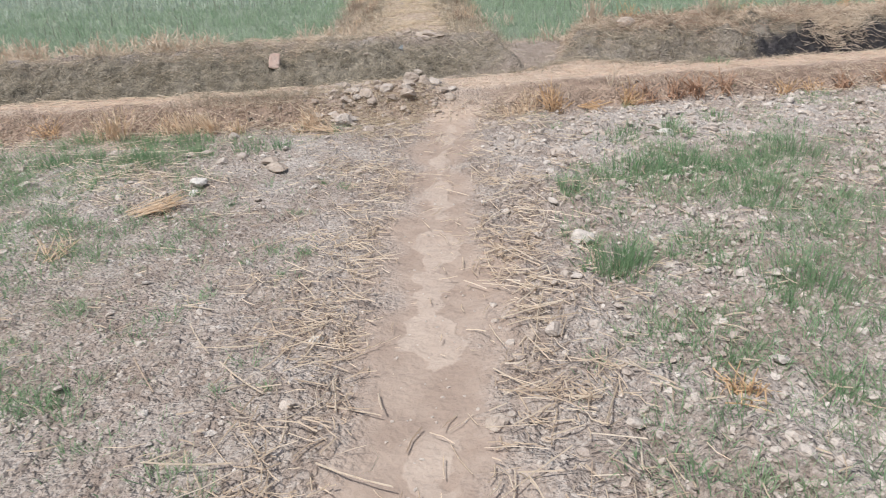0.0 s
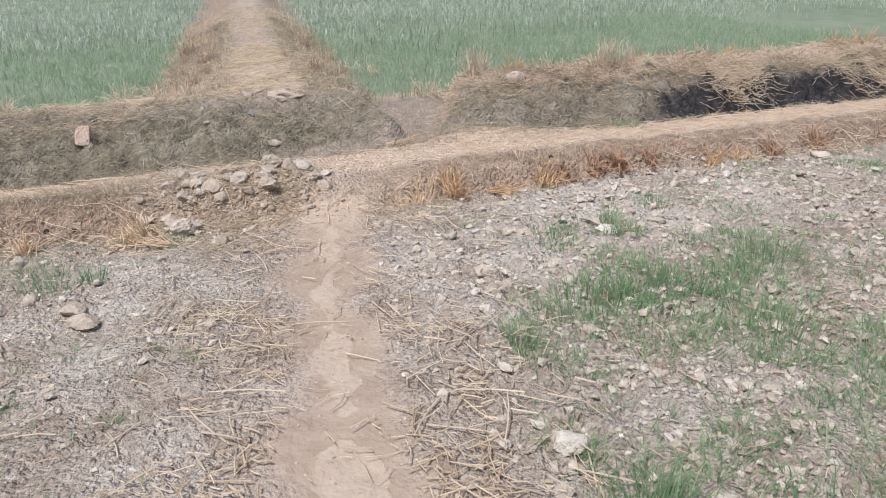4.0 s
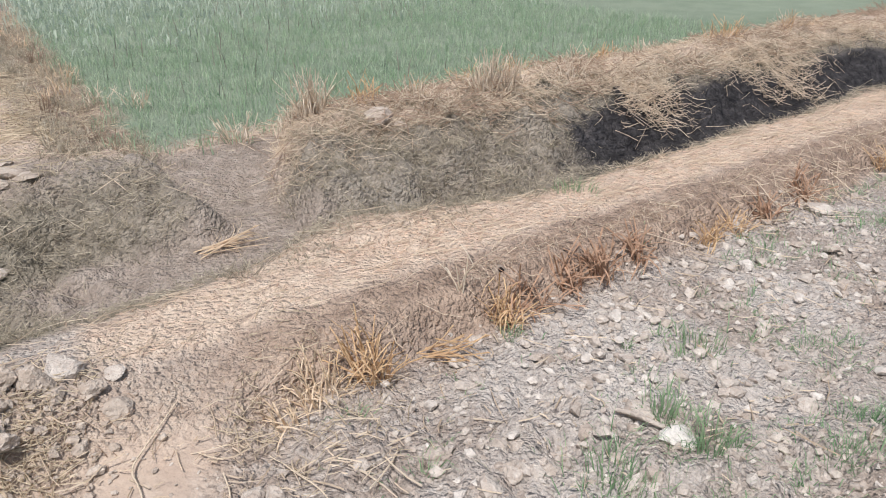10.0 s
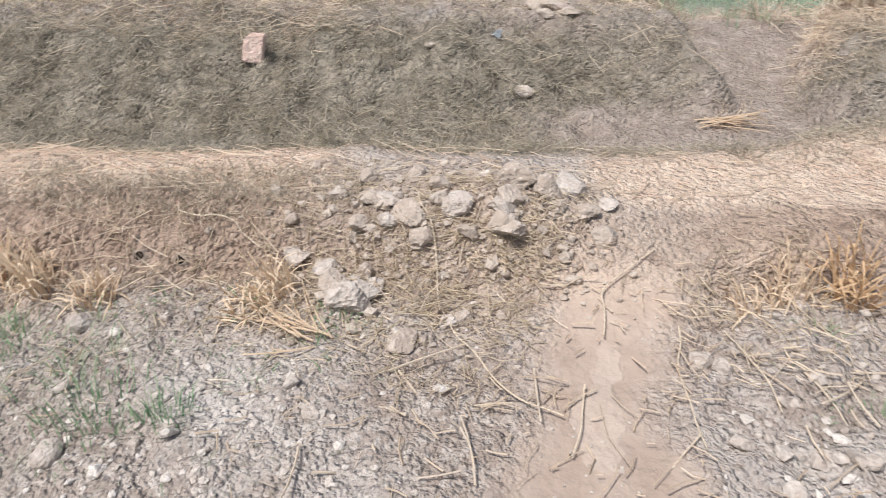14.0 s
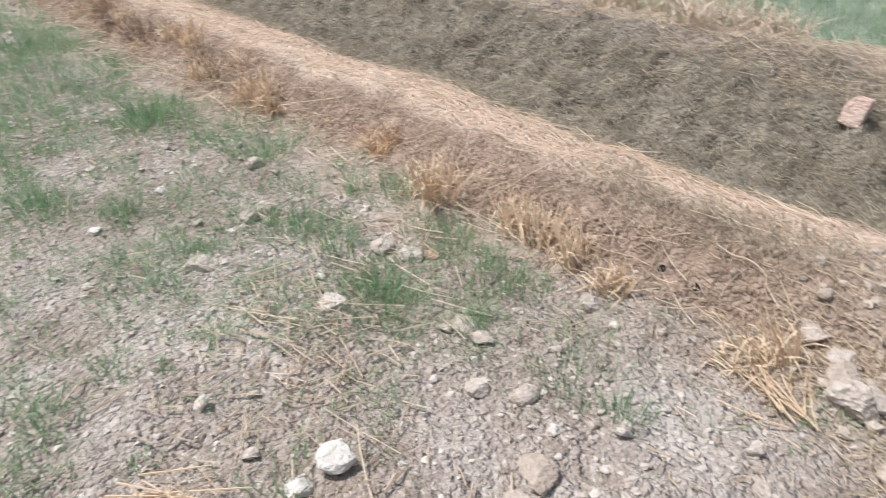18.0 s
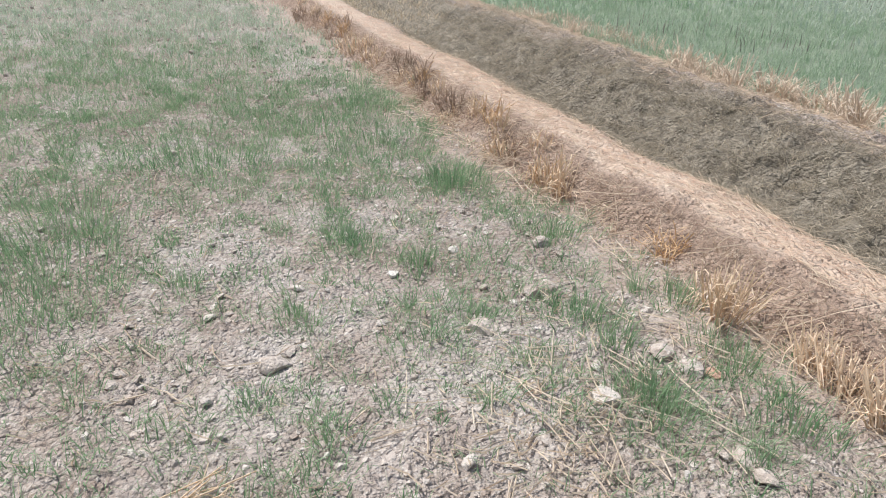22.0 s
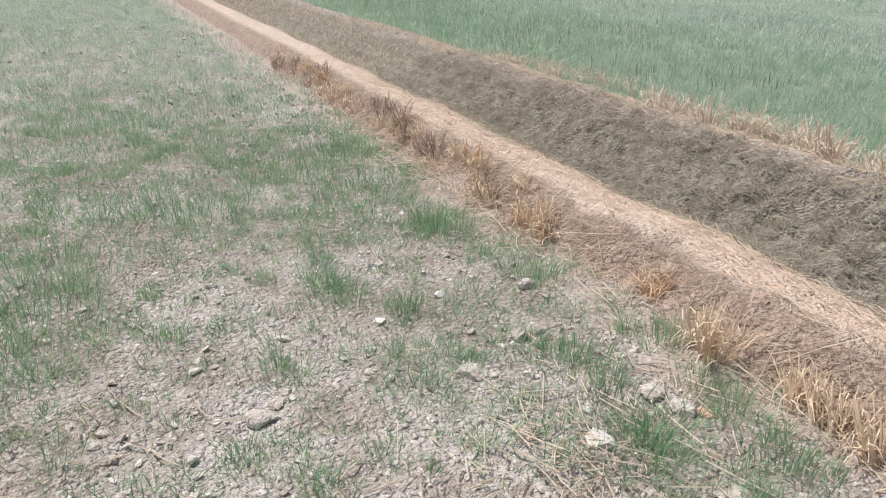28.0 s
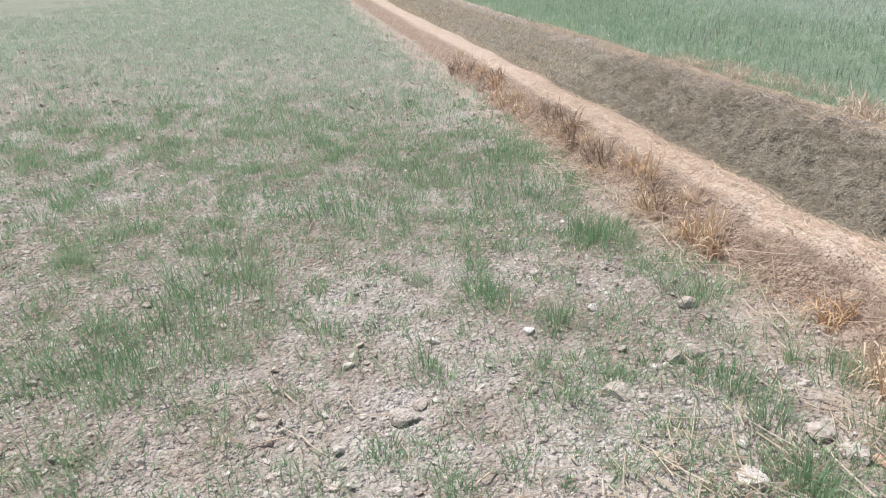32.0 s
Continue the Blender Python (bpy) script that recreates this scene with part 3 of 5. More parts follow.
def near_weeds():
    # spreading tufts, then thin single shoots between them
    for count, per, radius, tall, share in ((11500, 22, 0.036, 1.0, 1.0), (24000, 4, 0.034, 0.75, 0.9)):
        x, y = scatter(int(count * 1.2), -9.0, 5.0, -0.6, 7.4, lambda x, y: weeds(x, y) * share * ramp(-9.5, -5.0, x), rng)
        d = weeds(x, y)
        bx, by, i = tufts(x, y, per, 1.0, rng)
        n = len(bx)
        size = rng.uniform(0.45, 1.35, len(x)) * (0.6 + 0.7 * d) * radius
        bx, by = x[i] + (bx - x[i]) * size[i], y[i] + (by - y[i]) * size[i]
        az, lean = star(x, y, bx, by, i, 1.7 * size[i], rng)
        length = tall * (0.03 + 1.6 * size[i]) * rng.uniform(0.5, 1.3, n)
        ob = blades("field_grass", WEED, bx, by, length, rng.uniform(0.002, 0.0042, n), lean * 1.25 + rng.uniform(0, 0.35, n), rng, az)
        tagged(ob, "thin green grass weeds growing in tufts on dry soil", "grass", kind="stuff")


def thatch():
    """Thin dry blades that lie flat between the weeds."""
    x, y = scatter(75000, -6.0, 3.6, 1.2, 5.8, lambda x, y: ramp(0.35, 0.7, path_off(x, y)) * field_only(x, y) * (0.12 + 0.88 * ramp(-0.3, -1.2, x)) * (0.2 + 0.8 * ramp(0.35, 0.6, fbm(x * 2.6, y * 2.6, 63, 3))), rng)
    n = len(x)
    ob = blades("thatch", THATCH, x, y, rng.gamma(2.5, 0.018, n).clip(0.02, 0.1), rng.uniform(0.0018, 0.0036, n), rng.uniform(1.05, 1.5, n), rng, None, 0.15)
    tagged(ob, "thin withered grey-green blades lying flat on the soil", "dry grass", kind="stuff")


def far_weeds():
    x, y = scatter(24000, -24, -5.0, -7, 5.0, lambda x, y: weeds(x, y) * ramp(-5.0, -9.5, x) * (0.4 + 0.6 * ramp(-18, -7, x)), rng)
    bx, by, i = tufts(x, y, 7, 0.045, rng)
    n = len(bx)
    az, lean = star(x, y, bx, by, i, 0.07, rng)
    # same grass as nearby, with haze painted into its colour
    ob = blades("field_grass", WEED_HAZED, bx, by, rng.uniform(0.05, 0.12, n), rng.uniform(0.005, 0.01, n), lean, rng, az)
    tagged(ob, "green grass over the further part of the field, paled for haze", "grass", kind="stuff")
    x, y = scatter(5000, 4.8, 14, 1, 10, lambda x, y: weeds(x, y), rng)
    bx, by, i = tufts(x, y, 6, 0.04, rng)
    n = len(bx)
    ob = blades("field_grass", WEED, bx, by, rng.uniform(0.05, 0.13, n), rng.uniform(0.005, 0.009, n), np.abs(rng.normal(0.35, 0.3, n)), rng)
    tagged(ob, "sparse green weeds on clod-strewn ploughed soil", "grass", kind="stuff")


def crop():
    def grows(u, v):
        e = 0.5 * (fbm(u * 1.3, v * 1.3, 91, 3) - 0.5)
        return ramp(2.5, 2.95, v + e) * ramp(0.85, 1.08, np.abs(u - bund_mid(v) + 0.1) + e * 1.1)

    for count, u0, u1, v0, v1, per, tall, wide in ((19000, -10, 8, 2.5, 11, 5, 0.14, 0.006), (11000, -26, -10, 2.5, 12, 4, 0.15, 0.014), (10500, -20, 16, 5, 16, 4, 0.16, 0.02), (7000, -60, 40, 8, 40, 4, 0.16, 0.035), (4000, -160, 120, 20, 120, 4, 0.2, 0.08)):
        u, v = scatter(count, u0, u1, v0, v1, lambda u, v: grows(u, v) * (ramp(11, 5, v) if v1 == 11 else ramp(12, 4, v) if v1 == 12 else ramp(5.5, 11, v) if v0 == 5 else 1), rng)
        x, y = to_xy(u, v)
        bx, by, i = tufts(x, y, per, wide * 5, rng)
        n = len(bx)
        # beyond the near crop the blade colour itself carries the haze
        ob = blades("crop_grass", CROP if v0 < 4 else CROP_HAZED, bx, by, tall * rng.uniform(0.5, 1.15, n), wide * rng.uniform(0.6, 1.2, n), np.abs(rng.normal(0.55, 0.35, n)), rng)
        tagged(ob, "dense soft green fodder crop beyond the ditch" if v0 < 4 else "green fodder crop further out in the field, paled for haze", "crop", kind="stuff")


def seed_heads():
    """Dark dry heads standing over the crop in drifts."""
    u, v = scatter(5000, -24, 6, 3.6, 14, lambda u, v: ramp(0.5, 0.68, fbm(u * 0.5, v * 0.9, 92, 3)) * ramp(0.9, 1.3, np.abs(u - bund_mid(v))), rng)
    x, y = to_xy(u, v)
    n = len(x)
    ob = blades("seed_heads", HEAD, x, y, rng.uniform(0.15, 0.24, n), rng.uniform(0.006, 0.013, n), np.abs(rng.normal(0.2, 0.15, n)), rng)
    tagged(ob, "dark dry seed heads standing among the green crop", "crop", kind="stuff")


def bank_grass():
    # matted dead grass on both faces of the ditch and on the far bank
    def keep(u, v):
        k = ramp(-0.2, 0.9, u)
        e = 0.3 * (fbm(u * 3, v * 3, 95, 2) - 0.5)
        ditch = ramp(0.56, 0.8, v + e) * ramp(2.15, 1.7, v + e - 0.3 * ramp(1.0, 0.5, u) * ramp(-3.4, -2.0, u)) * (1 - 0.4 * ramp(0.86, 0.92, v) * ramp(1.12, 1.02, v) * k)
        return ditch * (1 - muddy(u, v)) * (1 - scorched(u, v))

    def clumped(u, v):
        return keep(u, v) * np.maximum(0.12 + 0.88 * ramp(0.36, 0.6, fbm(u * 9, v * 9, 96, 2)), 0.9 * ramp(1.2, 1.5, u) * ramp(3.3, 2.9, u))

    u, v = scatter(12000, -9, 7.5, 0.5, 2.5, clumped, rng)
    x, y = to_xy(u, v)
    bx, by, i = tufts(x, y, 11, 0.03, rng)
    n = len(bx)
    az, lean = star(x, y, bx, by, i, 0.045, rng)
    ob = blades("bank_grass", HAY, bx, by, rng.uniform(0.04, 0.12, n) * rng.uniform(0.6, 1.3, len(x))[i], rng.uniform(0.0025, 0.005, n), lean * 0.6 + 0.85, rng, az, 0.35)
    tagged(ob, "matted dead grass, grey-olive, on the ditch banks", "dry grass", kind="stuff")
    u, v = scatter(22000, -28, -9, 0.5, 2.6, keep, rng)
    ru, rv = scatter(7000, 7.2, 20, 0.5, 2.6, keep, rng)
    u, v = np.append(u, ru), np.append(v, rv)
    x, y = to_xy(u, v)
    n = len(x)
    # lighter hay than on the near banks, brightening the distance as haze would
    ob = blades("bank_grass", HAY_LIGHT, x, y, rng.uniform(0.05, 0.11, n), rng.uniform(0.006, 0.012, n), rng.uniform(0.4, 1.5, n), rng, bow=0.3)
    tagged(ob, "matted dead grass on the further ditch banks", "dry grass", kind="stuff")
    # browner mat on the field face of the near bank and round the path's ramp
    def shoulder(u, v):
        k, e = ramp(-0.2, 0.9, u), 0.25 * (fbm(u * 4, v * 4, 97, 2) - 0.5)
        return ramp(-0.25 + 0.3 * k, 0.02 + 0.14 * k, v + e) * ramp(0.33, 0.17, v + lip(u) + e * 0.6) * (0.42 - 0.15 * k + 0.35 * ramp(-2.2, -3.0, u)) * np.maximum(ramp(0.12, 0.3, path_off(*to_xy(u, v))), 0.6 * ramp(-0.2, 0.0, v))

    u, v = scatter(42000, -10, 8, -0.3, 0.45, shoulder, rng)
    x, y = to_xy(u, v)
    n = len(x)
    tall = rng.uniform(0.03, 0.10, n) * (1 - 0.6 * ramp(0.05, 0.22, v))
    ob = blades("bank_grass", RUST, x, y, tall, rng.uniform(0.002, 0.0045, n), rng.uniform(0.6, 1.6, n), rng, bow=0.4)
    tagged(ob, "rusty brown dead grass on the field side of the bank", "dry grass", kind="stuff")


def straw_mats():
    # chaff trodden into the near crest
    u, v = scatter(19000, -10, 8, 0.05, 0.9, lambda u, v: ramp(0.2, 0.36, v + lip(u) + 0.15 * (fbm(u * 5, v * 5, 98, 2) - 0.5)) * ramp(0.85, 0.62, v) * (1 - 0.65 * ramp(-0.2, 0.1, u) * ramp(1.2, 0.9, u)) * (1 - 0.8 * ramp(-1.1, -0.85, u) * ramp(0.15, -0.05, u)), rng)
    x, y = to_xy(u, v)
    n = len(x)
    ob = litter("straw_litter", CHAFF, x, y, rng.uniform(0.015, 0.06, n), rng.uniform(0.0014, 0.0028, n), rng, 0.15, 0.003, ANG + rng.normal(0, 1.0, n))
    tagged(ob, "pale chopped straw trodden into the bank's crest", "straw", kind="stuff")
    # straw lying on the far bank
    u, v = scatter(24000, -9, 8, 1.1, 3.0, lambda u, v: ramp(1.45 - 0.1 * ramp(1.2, 1.8, u), 1.85 - 0.15 * ramp(1.2, 1.8, u), v + 0.4 * (fbm(u * 3, v * 3, 99, 2) - 0.5)) * ramp(3.0, 2.6, v) * (1 - 0.97 * muddy(u, v)) * (1 - 0.92 * scorched(u, v)) * (0.05 + 0.95 * ramp(0.9, 1.6, u)), rng)
    x, y = to_xy(u, v)
    n = len(x)
    ob = litter("straw_litter", STRAW, x, y, rng.uniform(0.05, 0.2, n), rng.uniform(0.0025, 0.005, n), rng, 0.35, 0.018, None, 0.6)
    tagged(ob, "loose tan straw strewn over the far bank", "straw", kind="stuff")
    # browner stalks among it
    u, v = scatter(15000, 1.0, 18, 1.1, 3.0, lambda u, v: ramp(1.25, 1.6, v + 0.4 * (fbm(u * 3, v * 3, 99, 2) - 0.5)) * ramp(3.0, 2.6, v) * (1 - 0.97 * muddy(u, v)) * (1 - 0.92 * scorched(u, v)) * (0.1 + 0.9 * ramp(0.4, 0.65, fbm(u * 3, v * 3, 108, 2))), rng)
    x, y = to_xy(u, v)
    n = len(x)
    ob = litter("straw_litter", RUST, x, y, rng.uniform(0.06, 0.26, n), rng.uniform(0.003, 0.007, n), rng, 0.5, 0.025, None, 0.6)
    tagged(ob, "brown tangled stalks among the far bank's straw", "straw", kind="stuff")
    # straw hanging over the scorched edge
    u, v = scatter(10000, 2.7, 7.5, 1.05, 1.75, lambda u, v: np.maximum(np.exp(-(((u - 3.95) / 0.26) ** 2)), 0.8 * np.exp(-(((u - 5.6) / 0.4) ** 2))) * ramp(1.05, 1.3, v) + 0.3 * ramp(1.48, 1.6, v), rng)
    x, y = to_xy(u, v)
    n = len(x)
    ob = litter("straw_litter", STRAW, x, y, rng.uniform(0.05, 0.2, n), rng.uniform(0.0025, 0.005, n), rng, 0.5, 0.03, None, 0.6)
    tagged(ob, "thick straw hanging over the scorched ditch edge", "straw", kind="stuff")
    # longer straws on the near crest
    u, v = scatter(2600, -8, 7, 0.1, 0.85, lambda u, v: ramp(0.2, 0.3, v + lip(u)) * ramp(0.85, 0.7, v) * (1 - 0.7 * ramp(-1.6, -1.0, u) * ramp(1.4, 1.0, u)), rng)
    x, y = to_xy(u, v)
    n = len(x)
    ob = litter("straw_litter", STRAW, x, y, rng.uniform(0.06, 0.2, n), rng.uniform(0.002, 0.0045, n), rng, 0.12, 0.01, ANG + rng.normal(0, 0.5, n))
    tagged(ob, "loose straws on the near bank's crest", "straw", kind="stuff")
    # straw on the bund
    u, v = scatter(6000, -0.9, 0.9, 2.0, 5.8, lambda u, v: ramp(2.1, 2.5, v) * ramp(5.8, 4.6, v) * ramp(0.62, 0.3, np.abs(u - bund_mid(v))) * (0.08 + 0.92 * ramp(0.4, 0.62, fbm(u * 3.5, v * 3.5, 103, 2))), rng)
    x, y = to_xy(u, v)
    n = len(x)
    ob = litter("straw_litter", HAY_LIGHT, x, y, rng.uniform(0.05, 0.22, n), rng.uniform(0.003, 0.006, n), rng, 0.12, 0.014, ANG + rng.normal(0.1, 0.9, n), 0.5)
    tagged(ob, "yellow straw strewn across the raised footpath", "straw", kind="stuff")
    u, v = scatter(13000, -1.5, 1.8, 2.0, 11, lambda u, v: (0.25 + 0.75 * ramp(2.5, 3.2, v)) * ramp(1.15, 0.9, np.abs(u - bund_mid(v) + 0.08)) * (0.5 + 0.5 * ramp(0.12, 0.35, np.abs(u - bund_mid(v)))), rng)
    x, y = to_xy(u, v)
    n = len(x)
    ob = litter("straw_litter", HAY_LIGHT, x, y, rng.uniform(0.05, 0.16, n), rng.uniform(0.002, 0.0045, n), rng, 0.35, 0.014, None, 0.5)
    tagged(ob, "loose straw on the raised footpath between far fields", "straw", kind="stuff")
    u, v = scatter(9000, -1.3, 1.5, 2.4, 9, lambda u, v: ramp(0.25, 0.45, np.abs(u - bund_mid(v))) * ramp(1.05, 0.85, np.abs(u - bund_mid(v))) * (0.15 + 0.85 * ramp(0.4, 0.6, fbm(u * 4, v * 4, 107, 2))), rng)
    x, y = to_xy(u, v)
    bx, by, i = tufts(x, y, 5, 0.03, rng)
    n = len(bx)
    az, lean = star(x, y, bx, by, i, 0.04, rng)
    ob = blades("bank_grass", HAY_PALE, bx, by, rng.uniform(0.05, 0.15, n), rng.uniform(0.003, 0.006, n), lean + 0.2, rng, az)
    tagged(ob, "dull dead grass on the raised footpath's sides", "dry grass", kind="stuff")
    # short olive grass on the near crest left of the heap, and straw lying west of the bund
    u, v = scatter(5000, -2.3, -0.8, 0.1, 0.5, lambda u, v: ramp(0.1, 0.2, v) * ramp(0.5, 0.36, v) * ramp(-2.3, -1.8, u) * (0.15 + 0.85 * ramp(0.4, 0.6, fbm(u * 4, v * 4, 115, 2))), rng)
    x, y = to_xy(u, v)
    n = len(x)
    ob = blades("bank_grass", HAY_PALE, x, y, rng.uniform(0.03, 0.09, n), rng.uniform(0.002, 0.004, n), rng.uniform(0.6, 1.5, n), rng, bow=0.4)
    tagged(ob, "short dull olive grass on the near bank's crest", "dry grass", kind="stuff")
    u, v = scatter(2600, -2.2, -0.2, 2.2, 3.6, lambda u, v: np.exp(-(((u + 1.1) / 0.55) ** 2 + ((v - 2.75) / 0.4) ** 2)), rng)
    x, y = to_xy(u, v)
    n = len(x)
    ob = litter("straw_litter", CREAM, x, y, rng.uniform(0.08, 0.3, n), rng.uniform(0.003, 0.006, n), rng, 0.35, 0.02, ANG + 0.5 + rng.normal(0, 0.6, n), 0.4)
    tagged(ob, "pale yellow straw lying beside the raised footpath", "straw", kind="stuff")
    # a loose mat on the ramp and round the clod heap
    u, v = scatter(17000, -1.7, 0.9, -0.6, 0.5, lambda u, v: np.exp(-(((u + 0.35) / 0.8) ** 2 + ((v + 0.02) / 0.32) ** 2)) * (0.25 + 0.75 * ramp(0.3, 0.6, fbm(u * 6, v * 6, 104, 2))) * (0.02 + 0.98 * ramp(0.14, 0.3, path_off(*to_xy(u, v)))), rng)
    x, y = to_xy(u, v)
    n = len(x)
    ob = litter("straw_litter", HAY_LIGHT, x, y, rng.gamma(2.2, 0.022, n).clip(0.02, 0.14), rng.uniform(0.0018, 0.0036, n), rng, 0.2, 0.008)
    tagged(ob, "dull broken hay on the slope beside the clod heap", "straw", kind="stuff")
    # dull straw on the top of the far bank
    u, v = scatter(14000, -13, -1.0, 1.65, 2.7, lambda u, v: ramp(1.68, 1.86, v + 0.2 * (fbm(u * 3, v * 3, 109, 2) - 0.5)) * ramp(2.65, 2.3, v) * (0.4 + 0.6 * ramp(0.35, 0.6, fbm(u * 5, v * 5, 110, 2))), rng)
    x, y = to_xy(u, v)
    n = len(x)
    ob = litter("straw_litter", STRAW, x, y, rng.gamma(2.4, 0.026, n).clip(0.03, 0.2), rng.uniform(0.0025, 0.005, n), rng, 0.3, 0.014, None, 0.6)
    tagged(ob, "dull broken straw on the far bank's top", "straw", kind="stuff")
    # straw hanging over the field edge of the near crest
    u, v = scatter(9000, -8, 8, 0.08, 0.3, lambda u, v: np.exp(-(((v + lip(u) - 0.17) / 0.05) ** 2)) * (1 - ramp(-1.5, -1.0, u) * ramp(0.7, 0.3, u)) * (0.15 + 0.85 * ramp(0.42, 0.62, fbm(u * 4, v * 2, 114, 2))), rng)
    x, y = to_xy(u, v)
    n = len(x)
    ob = blades("bank_grass", STRAW, x, y, rng.uniform(0.04, 0.15, n), rng.uniform(0.002, 0.0045, n), rng.uniform(1.3, 1.9, n), rng, ANG - np.pi / 2 + rng.normal(0, 0.6, n), 0.35)
    tagged(ob, "dry straw hanging over the near bank's field edge", "straw", kind="stuff")
    # tan hay hanging on the far bank's face east of the crossing
    u, v = scatter(2600, 1.1, 3.6, 1.05, 1.9, lambda u, v: ramp(1.3, 1.6, v) * ramp(1.9, 1.7, v) * ramp(1.1, 1.35, u) * (1 - muddy(u, v)) * (1 - scorched(u, v)) * (0.3 + 0.7 * ramp(0.4, 0.58, fbm(u * 5, v * 5, 116, 2))), rng)
    x, y = to_xy(u, v)
    n = len(x)
    ob = litter("straw_litter", STRAW, x, y, rng.gamma(2.4, 0.024, n).clip(0.03, 0.16), rng.uniform(0.002, 0.0036, n), rng, 0.45, 0.02, None, 0.7)
    tagged(ob, "tan tangled hay hanging on the far bank's face", "straw", kind="stuff")
    # stems in the dead grass of the ditch
    u, v = scatter(66000, -8.5, 7, 0.6, 2.5, lambda u, v: ramp(0.62, 0.8, v) * ramp(2.45 - 0.4 * np.maximum(ramp(0, 1, u), ramp(-2.2, -3.4, u)), 2.1 - 0.35 * np.maximum(ramp(0, 1, u), ramp(-2.2, -3.4, u)), v) * (0.14 + 0.86 * ramp(0.4, 0.58, fbm(u * 7, v * 7, 105, 2))) * (1 - scorched(u, v)) * (1 - 0.93 * muddy(u, v)), rng)
    x, y = to_xy(u, v)
    n = len(x)
    ob = litter("straw_litter", HAY_PALE, x, y, rng.gamma(2.4, 0.021, n).clip(0.025, 0.16), rng.uniform(0.0018, 0.0036, n), rng, 0.45, 0.022, None, 0.9)
    tagged(ob, "tangled dry grass stems on the ditch banks", "straw", kind="stuff")
    # loose straw on the field face of the near bank and at its foot
    u, v = scatter(16000, -7, 8, -0.35, 0.3, lambda u, v: np.exp(-(((v + 0.05) / 0.14) ** 2)) * (0.08 + 0.5 * ramp(-1.0, -1.6, u) + 0.45 * ramp(2.4, 3.4, u)) * (0.2 + 0.8 * ramp(0.35, 0.65, fbm(u * 4, v * 4, 106, 2))), rng)
    x, y = to_xy(u, v)
    n = len(x)
    ob = litter("straw_litter", STRAW, x, y, rng.gamma(2.4, 0.045, n).clip(0.04, 0.3), rng.uniform(0.002, 0.0048, n), rng, 0.4, 0.02, None, 0.4)
    tagged(ob, "broken straw caught on the bank's face and foot", "straw", kind="stuff")
    # burnt stalks
    u, v = scatter(5000, 2.5, 8.5, 0.8, 1.6, scorched, rng)
    x, y = to_xy(u, v)
    n = len(x)
    ob = litter("burnt_straw", ASH, x, y, rng.uniform(0.03, 0.13, n), rng.uniform(0.002, 0.004, n), rng, 0.4, 0.006)
    tagged(ob, "charred black stalks on the scorched ditch bank", "burnt straw", kind="stuff")
    # straw along both sides of the path and thinly over the field
    def beside(x, y):
        p = path_off(x, y)
        clump = 0.12 + 0.88 * ramp(0.35, 0.7, fbm(x * 4.5, y * 4.5, 101, 3))
        band = ramp(-0.02, 0.12, p - path_half(y)) * ramp(0.95, 0.3, p - np.where(x > np.interp(y, PATH_Y, PATH_X), 0.15, 0)) * (0.3 + 0.6 * ramp(5.1, 4.3, y))
        spot = 0.7 * np.exp(-((x + 1.75) ** 2 + (y - 4.35) ** 2) / 0.16) + 0.35 * np.exp(-((x + 2.2) ** 2 + (y - 5.05) ** 2) / 0.2)
        return np.maximum(np.maximum(band, 0.1) * clump, spot * (0.35 + 0.65 * clump)) * field_only(x, y)

    x, y = scatter(105000, -4.5, 4.5, -0.5, 7, beside, rng)
    n = len(x)
    ob = litter("straw_litter", STRAW, x, y, rng.gamma(1.9, 0.029, n).clip(0.02, 0.3) * np.where(x < -0.8, 0.8, 1), rng.uniform(0.0022, 0.006, n), rng, 0.12, 0.013)
    tagged(ob, "broken straw lying on dry soil beside the path", "straw", kind="stuff")

    # thick cream straws: a broken heap in the west field, the foot of the bank, and the path's sides
    def cream(x, y):
        u, v = to_uv(x, y)
        p = path_off(x, y)
        heap = np.exp(-((x + 1.72) ** 2 + (y - 4.3) ** 2) / 0.11) + 0.5 * np.exp(-((x + 2.2) ** 2 + (y - 4.95) ** 2) / 0.08)
        line = 0.45 * np.exp(-(((v + 0.18) / 0.13) ** 2)) * ramp(-1.8, -2.6, u) * ramp(-6.5, -5, u)
        path = np.exp(-(((p - 0.42) / 0.17) ** 2)) * ramp(5.2, 4.4, y) * np.where(x > np.interp(y, PATH_Y, PATH_X), 0.4, 0.16)
        return np.maximum(np.maximum(heap, line), path) * (0.3 + 0.7 * ramp(0.4, 0.6, fbm(x * 4, y * 4, 117, 2))) * ramp(0.05, 0.0, v)

    x, y = scatter(16000, -6.5, 1.6, 1.2, 6.0, cream, rng)
    n = len(x)
    ob = litter("straw_litter", CREAM, x, y, rng.gamma(3.0, 0.038, n).clip(0.05, 0.28), rng.uniform(0.0032, 0.0062, n), rng, 0.1, 0.016, None, 0.12)
    tagged(ob, "pale broken straw strewn thickly on the dry soil", "straw", kind="stuff")


